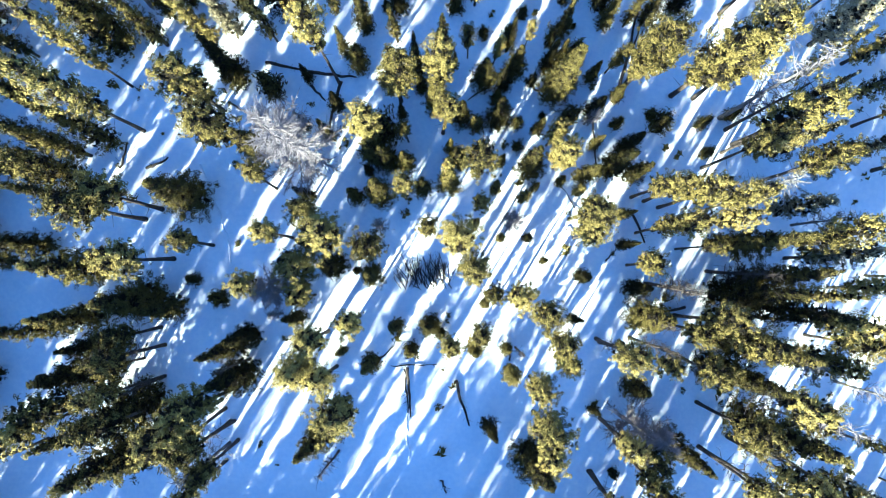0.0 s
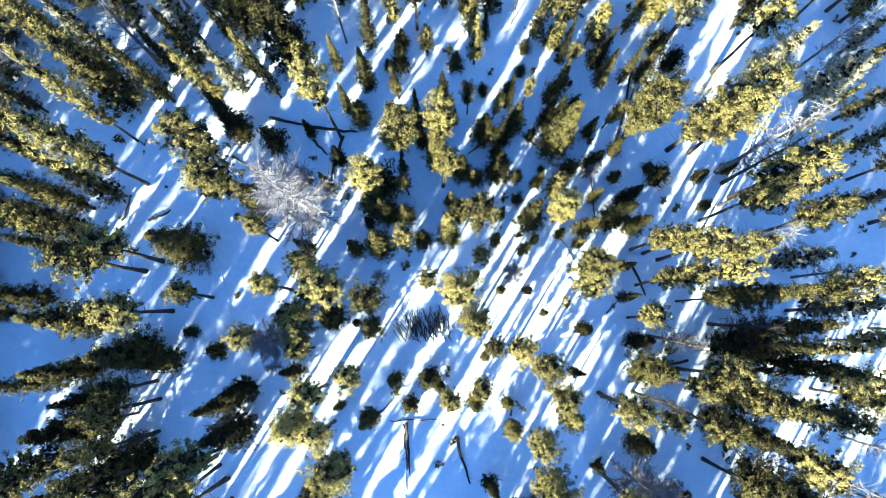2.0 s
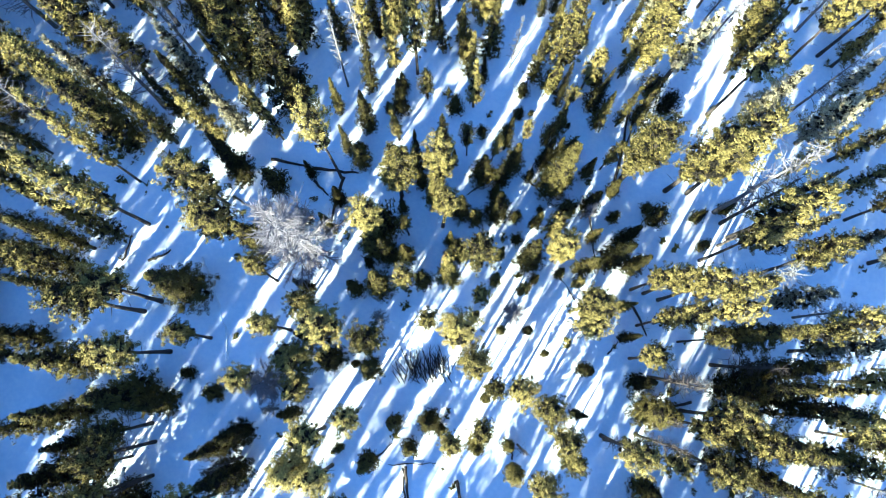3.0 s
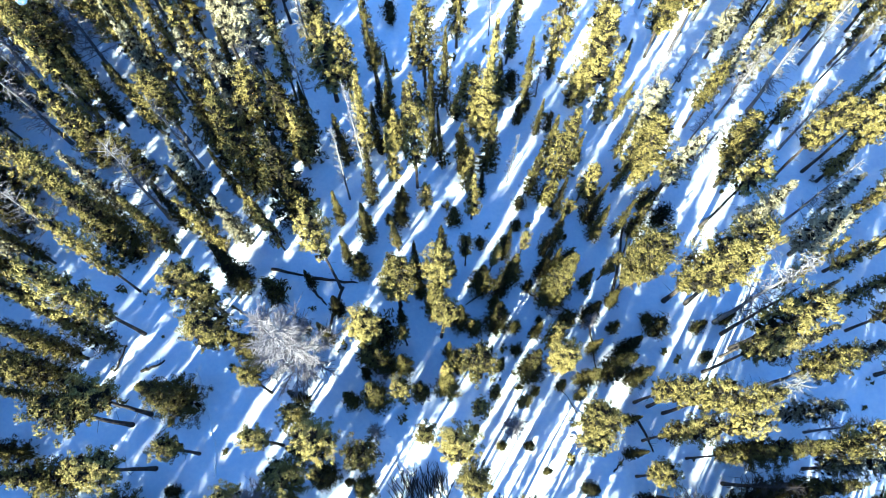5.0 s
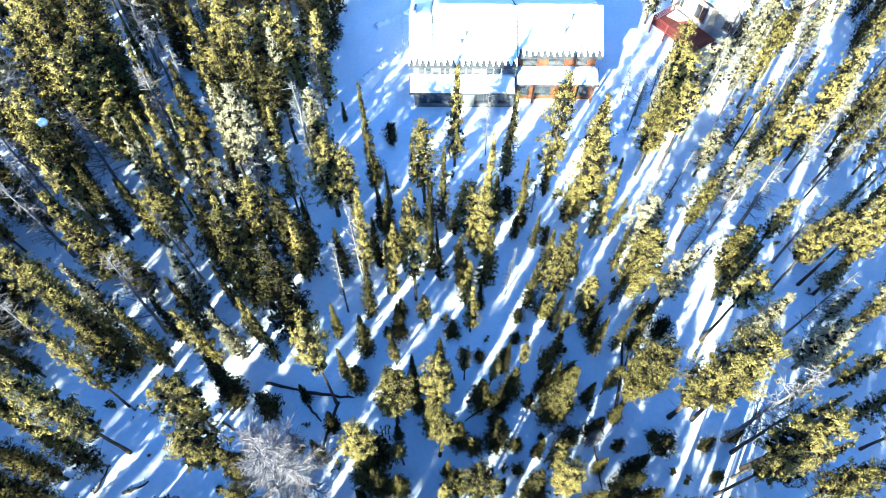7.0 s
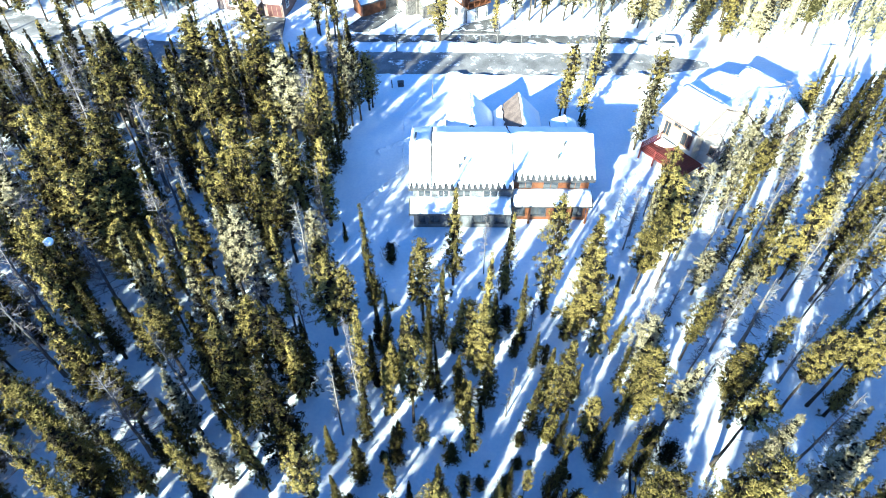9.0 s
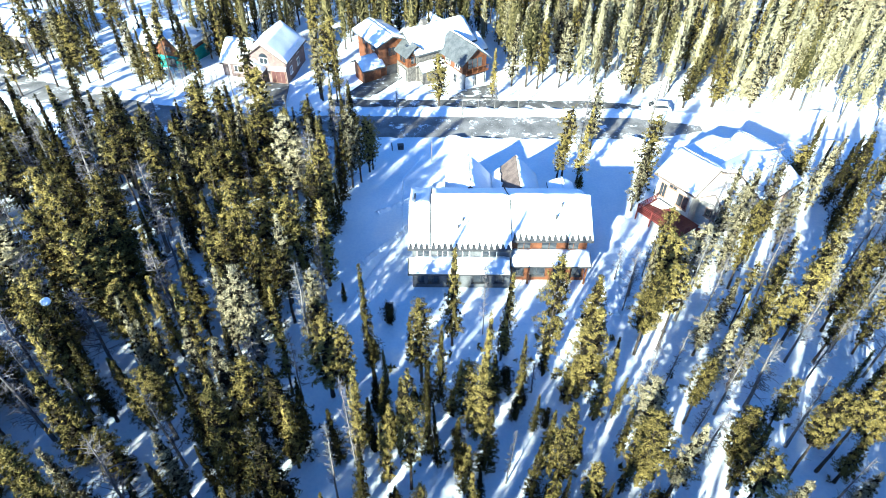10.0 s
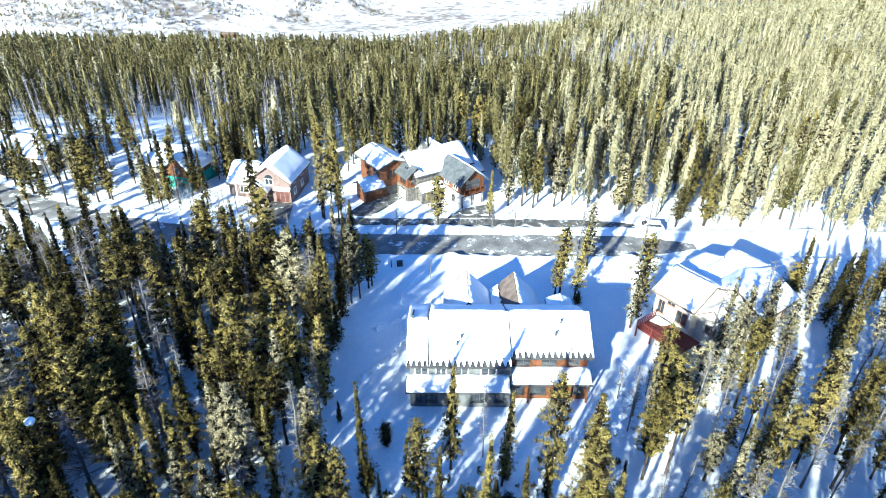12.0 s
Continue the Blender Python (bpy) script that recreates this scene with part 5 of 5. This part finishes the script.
for x, y, height in [
        (12.5, -11.4, 11.0), (13.7, -13.3, 10.0), (11.7, -15.5, 11.0), (20.3, -13.6, 13.0), (22.6, -12.8, 12.0), (16.4, -0.7, 11.0),
        (15.5, -3.3, 9.0), (-22.4, -5.6, 11.0), (-22.4, -8.1, 9.0), (-27.4, -10.0, 11.0), (-16.9, -11.6, 10.0), (-17.4, -14.8, 8.0),
        (-8.3, -14.0, 8.0), (5.8, -5.8, 6.0), (23.0, 11.8, 12.0), (22.9, 15.5, 12.0), (21.3, 0.3, 11.0), (22.6, 9.9, 9.0),
        (14.9, -5.0, 10.0), (12.5, -5.4, 8.0), (-15.4, -6.7, 9.0),
        ]:
    plant("snag", x, y, height, 1.1)


# ---- heap of cut branches in the clearing
def branch_heap(x, y):
    rng = np.random.default_rng(91)
    root = thing("branch_heap", "heap of dark cut branches on the snow", "brushwood", m=pose(x, y, float(ground_z(x, y)) + 0.05))
    for i in range(74):
        a, l = rng.normal(1.75, 0.4), rng.uniform(0.9, 2.0)
        p = np.array([rng.uniform(-2.2, 1.9), rng.uniform(-1.2, 0.4), rng.uniform(0.05, 0.45)])
        q = p + np.array([math.cos(a) * l, math.sin(a) * l, rng.uniform(-0.25, 0.3)])
        q[2] = max(q[2], 0.03)
        ob = new("branch", mesh_of("branch", *sticks([(p, q, 0.042, 0.016)] + [(p + (q - p) * u, p + (q - p) * (u + 0.3) + rng.normal(0, 0.22, 3) * (1, 1, 0.4), 0.022, 0.009) for u in (0.3, 0.5, 0.65, 0.8)]), BARK))
        ob.parent = root


branch_heap(-1.2, 0.0)


# ---- twigs and tiny seedlings poking out of the snow
def seedlings():
    rng = np.random.default_rng(95)
    vs, fs, k = [], [], 0
    for _ in range(260):
        x, y = rng.uniform(-32, 34), rng.uniform(-16, 70)
        if -12 < x < 27 and 43 < y < 80:
            continue
        s = rng.uniform(0.12, 0.4)
        at = rng.normal(0, 0.5, (8, 3)) * s + (x, y, float(ground_z(x, y)) + s * 0.6)
        v, f = tufts(rng, at, rng.normal(0, 0.4, (8, 3)) + (0, 0, 0.6), np.full(8, s), 3, 0.7, 0.28)
        vs.append(v)
        fs.append(f + k)
        k += len(v)
    tagged(new("seedlings", mesh_of("seedlings", np.concatenate(vs), np.concatenate(fs), SPRUCE)), "tiny dark seedlings and twigs poking through snow", "seedlings", kind="stuff")


seedlings()


# ---- old tracks: low ridges of pushed-up snow
def track(points, half=0.16, high=0.14):
    rng = np.random.default_rng(len(points))
    bm, rows = bmesh.new(), []
    for (x0, y0), (x1, y1) in zip(points, points[1:]):
        n = max(2, int(math.hypot(x1 - x0, y1 - y0) / 0.35))
        nx, ny = -(y1 - y0), x1 - x0
        l = math.hypot(nx, ny)
        for i in range(n):
            u = i / n
            x, y = x0 + (x1 - x0) * u + rng.normal(0, 0.06), y0 + (y1 - y0) * u + rng.normal(0, 0.06)
            h = high * rng.uniform(0.2, 1.1)
            rows.append([bm.verts.new((x + s * nx / l * half, y + s * ny / l * half, float(ground_z(x, y)) + (h if s == 0 else -0.06))) for s in (-1, 0, 1)])
    for a, b in zip(rows, rows[1:]):
        for i in (0, 1):
            bm.faces.new((a[i], b[i], b[i + 1], a[i + 1]))
    tagged(new("track", finish(bm, "track", SNOW)), "old winding track of pushed-up snow", "track", kind="structure")


track([(-19.8, 9.0), (-18.6, 6.2), (-17.4, 2.6), (-17.0, 0.2)])
track([(-3.0, -8.5), (-2.9, -11.5), (-2.6, -15.0)])
track([(-10.5, 44.0), (-8.0, 51.0), (-4.5, 57.5), (-5.0, 70.0), (-2.0, 76.0)])
track([(-9.0, 53.0), (-5.0, 58.0), (-1.5, 63.0), (0.5, 68.0)], 0.5, 0.35)
track([(-8.0, 62.0), (-3.0, 66.0), (3.0, 72.0)], 0.6, 0.4)
track([(19.5, 45.0), (21.0, 52.0), (23.0, 58.0)], 0.5, 0.3)


# ---- white car parked by the lane
def parked_car(x, y, turn):
    root = thing("car", "white estate car parked at the snowy roadside", "car", m=pose(x, y, 0.06, 0, 0, turn))
    bm = bmesh.new()
    profile = [(-2.25, 0.35), (-2.3, 0.85), (-1.3, 1.0), (-0.55, 1.5), (1.6, 1.55), (2.2, 1.0), (2.25, 0.4)]
    for side in (-1, 1):
        for px, pz in profile:
            bm.verts.new((px, side * (0.88 if pz < 1.1 else 0.7), pz))
    bm.verts.ensure_lookup_table()
    n = len(profile)
    for i in range(n):
        q = (i + 1) % n
        bm.faces.new((bm.verts[i], bm.verts[q], bm.verts[n + q], bm.verts[n + i]))
    bm.faces.new([bm.verts[i] for i in range(n)][::-1])
    bm.faces.new([bm.verts[n + i] for i in range(n)])
    bmesh.ops.recalc_face_normals(bm, faces=bm.faces)
    bmesh.ops.bevel(bm, geom=list(bm.edges), offset=0.06, segments=2, affect="EDGES")
    part("body", bm, WHITE, root)
    part("windscreen", slab(bmesh.new(), [(-1.28, -0.66, 1.06), (-0.58, -0.62, 1.52), (-0.58, 0.62, 1.52), (-1.28, 0.66, 1.06)], 0.02), GLASS, root)
    for s in (-1, 1):
        bm = bmesh.new()
        corners = [(-0.9, s * 0.86, 1.05), (1.75, s * 0.86, 1.08), (1.5, s * 0.75, 1.42), (-0.5, s * 0.75, 1.42)]
        vs = [bm.verts.new(c) for c in corners]
        ws = [bm.verts.new((a, b - s * 0.08, c)) for a, b, c in corners]
        bm.faces.new(vs), bm.faces.new(ws[::-1])
        for i in range(4):
            bm.faces.new((vs[i], ws[i], ws[(i + 1) % 4], vs[(i + 1) % 4]))
        part("side_window", bm, GLASS, root)
    for px in (-1.4, 1.4):
        for s in (-1, 1):
            wheel = bmesh.new()
            bmesh.ops.create_cone(wheel, cap_ends=True, segments=18, radius1=0.34, radius2=0.34, depth=0.24, matrix=pose(px, s * 0.8, 0.34, 90))
            w = part("wheel", wheel, DARK, root)
            rim = bmesh.new()
            bmesh.ops.create_cone(rim, cap_ends=True, segments=14, radius1=0.2, radius2=0.2, depth=0.26, matrix=pose(px, s * 0.8, 0.34, 90))
            part("rim", rim, WHITE, w)
    return root


parked_car(34.6, 88.6, -8)


# ---- rail fence by the cream house
def rail_fence(points):
    root = thing("fence", "grey weathered wooden rail fence in snow", "fence")
    for (x0, y0), (x1, y1) in zip(points, points[1:]):
        l, a = math.hypot(x1 - x0, y1 - y0), math.degrees(math.atan2(y1 - y0, x1 - x0))
        n = int(l / 2.2)
        for i in range(n):
            u = i / n
            x, y = x0 + (x1 - x0) * u, y0 + (y1 - y0) * u
            ob = part("post", boxed(-0.07, 0.07, -0.07, 0.07, -0.5, 1.25, 0.015), GREY_WOOD, root)
            ob.matrix_basis = pose(x, y, float(ground_z(x, y)))
            for z in (0.5, 1.0):
                ob = part("rail", boxed(0, l / n, -0.04, 0.04, z, z + 0.11, 0.01), GREY_WOOD, root)
                ob.matrix_basis = pose(x, y, float(ground_z(x, y)), 0, 0, a)
    return root


rail_fence([(47.5, 73.5), (52.7, 70.8), (57.5, 65.5), (63, 62)])


# ---- small things
def snow_ball(x, y, z):
    bm = bmesh.new()
    bmesh.ops.create_icosphere(bm, subdivisions=3, radius=0.4)
    for v in bm.verts:
        v.co *= 1 + 0.12 * noise.noise(v.co * 3.1)
        v.co.z *= 0.85
    for face in bm.faces:
        face.smooth = True
    ob = tagged(new("snow_clump", finish(bm, "snow_clump", ROOF_SNOW)), "round clump of white snow on a spruce top", "snow")
    ob.matrix_basis = pose(x, y, z)


def marker_pole(x, y, height, radius, label):
    z = float(ground_z(x, y))
    bm = bmesh.new()
    bmesh.ops.create_cone(bm, cap_ends=True, segments=8, radius1=radius, radius2=radius * 0.8, depth=height + 0.4, matrix=Matrix.Translation((0, 0, height / 2 - 0.2)))
    ob = tagged(new("pole", finish(bm, "pole", GREY_WOOD)), label, "pole", "poles in the clearing")
    ob.matrix_basis = pose(x, y, z, 1.5, -1)


def utility_box(x, y):
    root = thing("utility_box", "dark green metal utility box half buried in snow", "utility box", m=pose(x, y, float(ground_z(x, y)), 0, 0, 8))
    part("body", boxed(-0.42, 0.42, -0.35, 0.35, -0.3, 0.6, 0.04), DARK, root)
    part("lid", boxed(-0.46, 0.46, -0.39, 0.39, 0.6, 0.68, 0.03), DARK, root)
    part("hasp", boxed(-0.05, 0.05, -0.4, -0.35, 0.3, 0.5), GREY_WOOD, root)


snow_ball(-33.0, 35.6, 11.62)
marker_pole(-1.1, 74.1, 3.4, 0.06, "thin pale pole standing in the snowy clearing")
marker_pole(-6.9, 76.7, 1.3, 0.09, "short dark post standing in the snowy clearing")
utility_box(-5.7, 77.2)
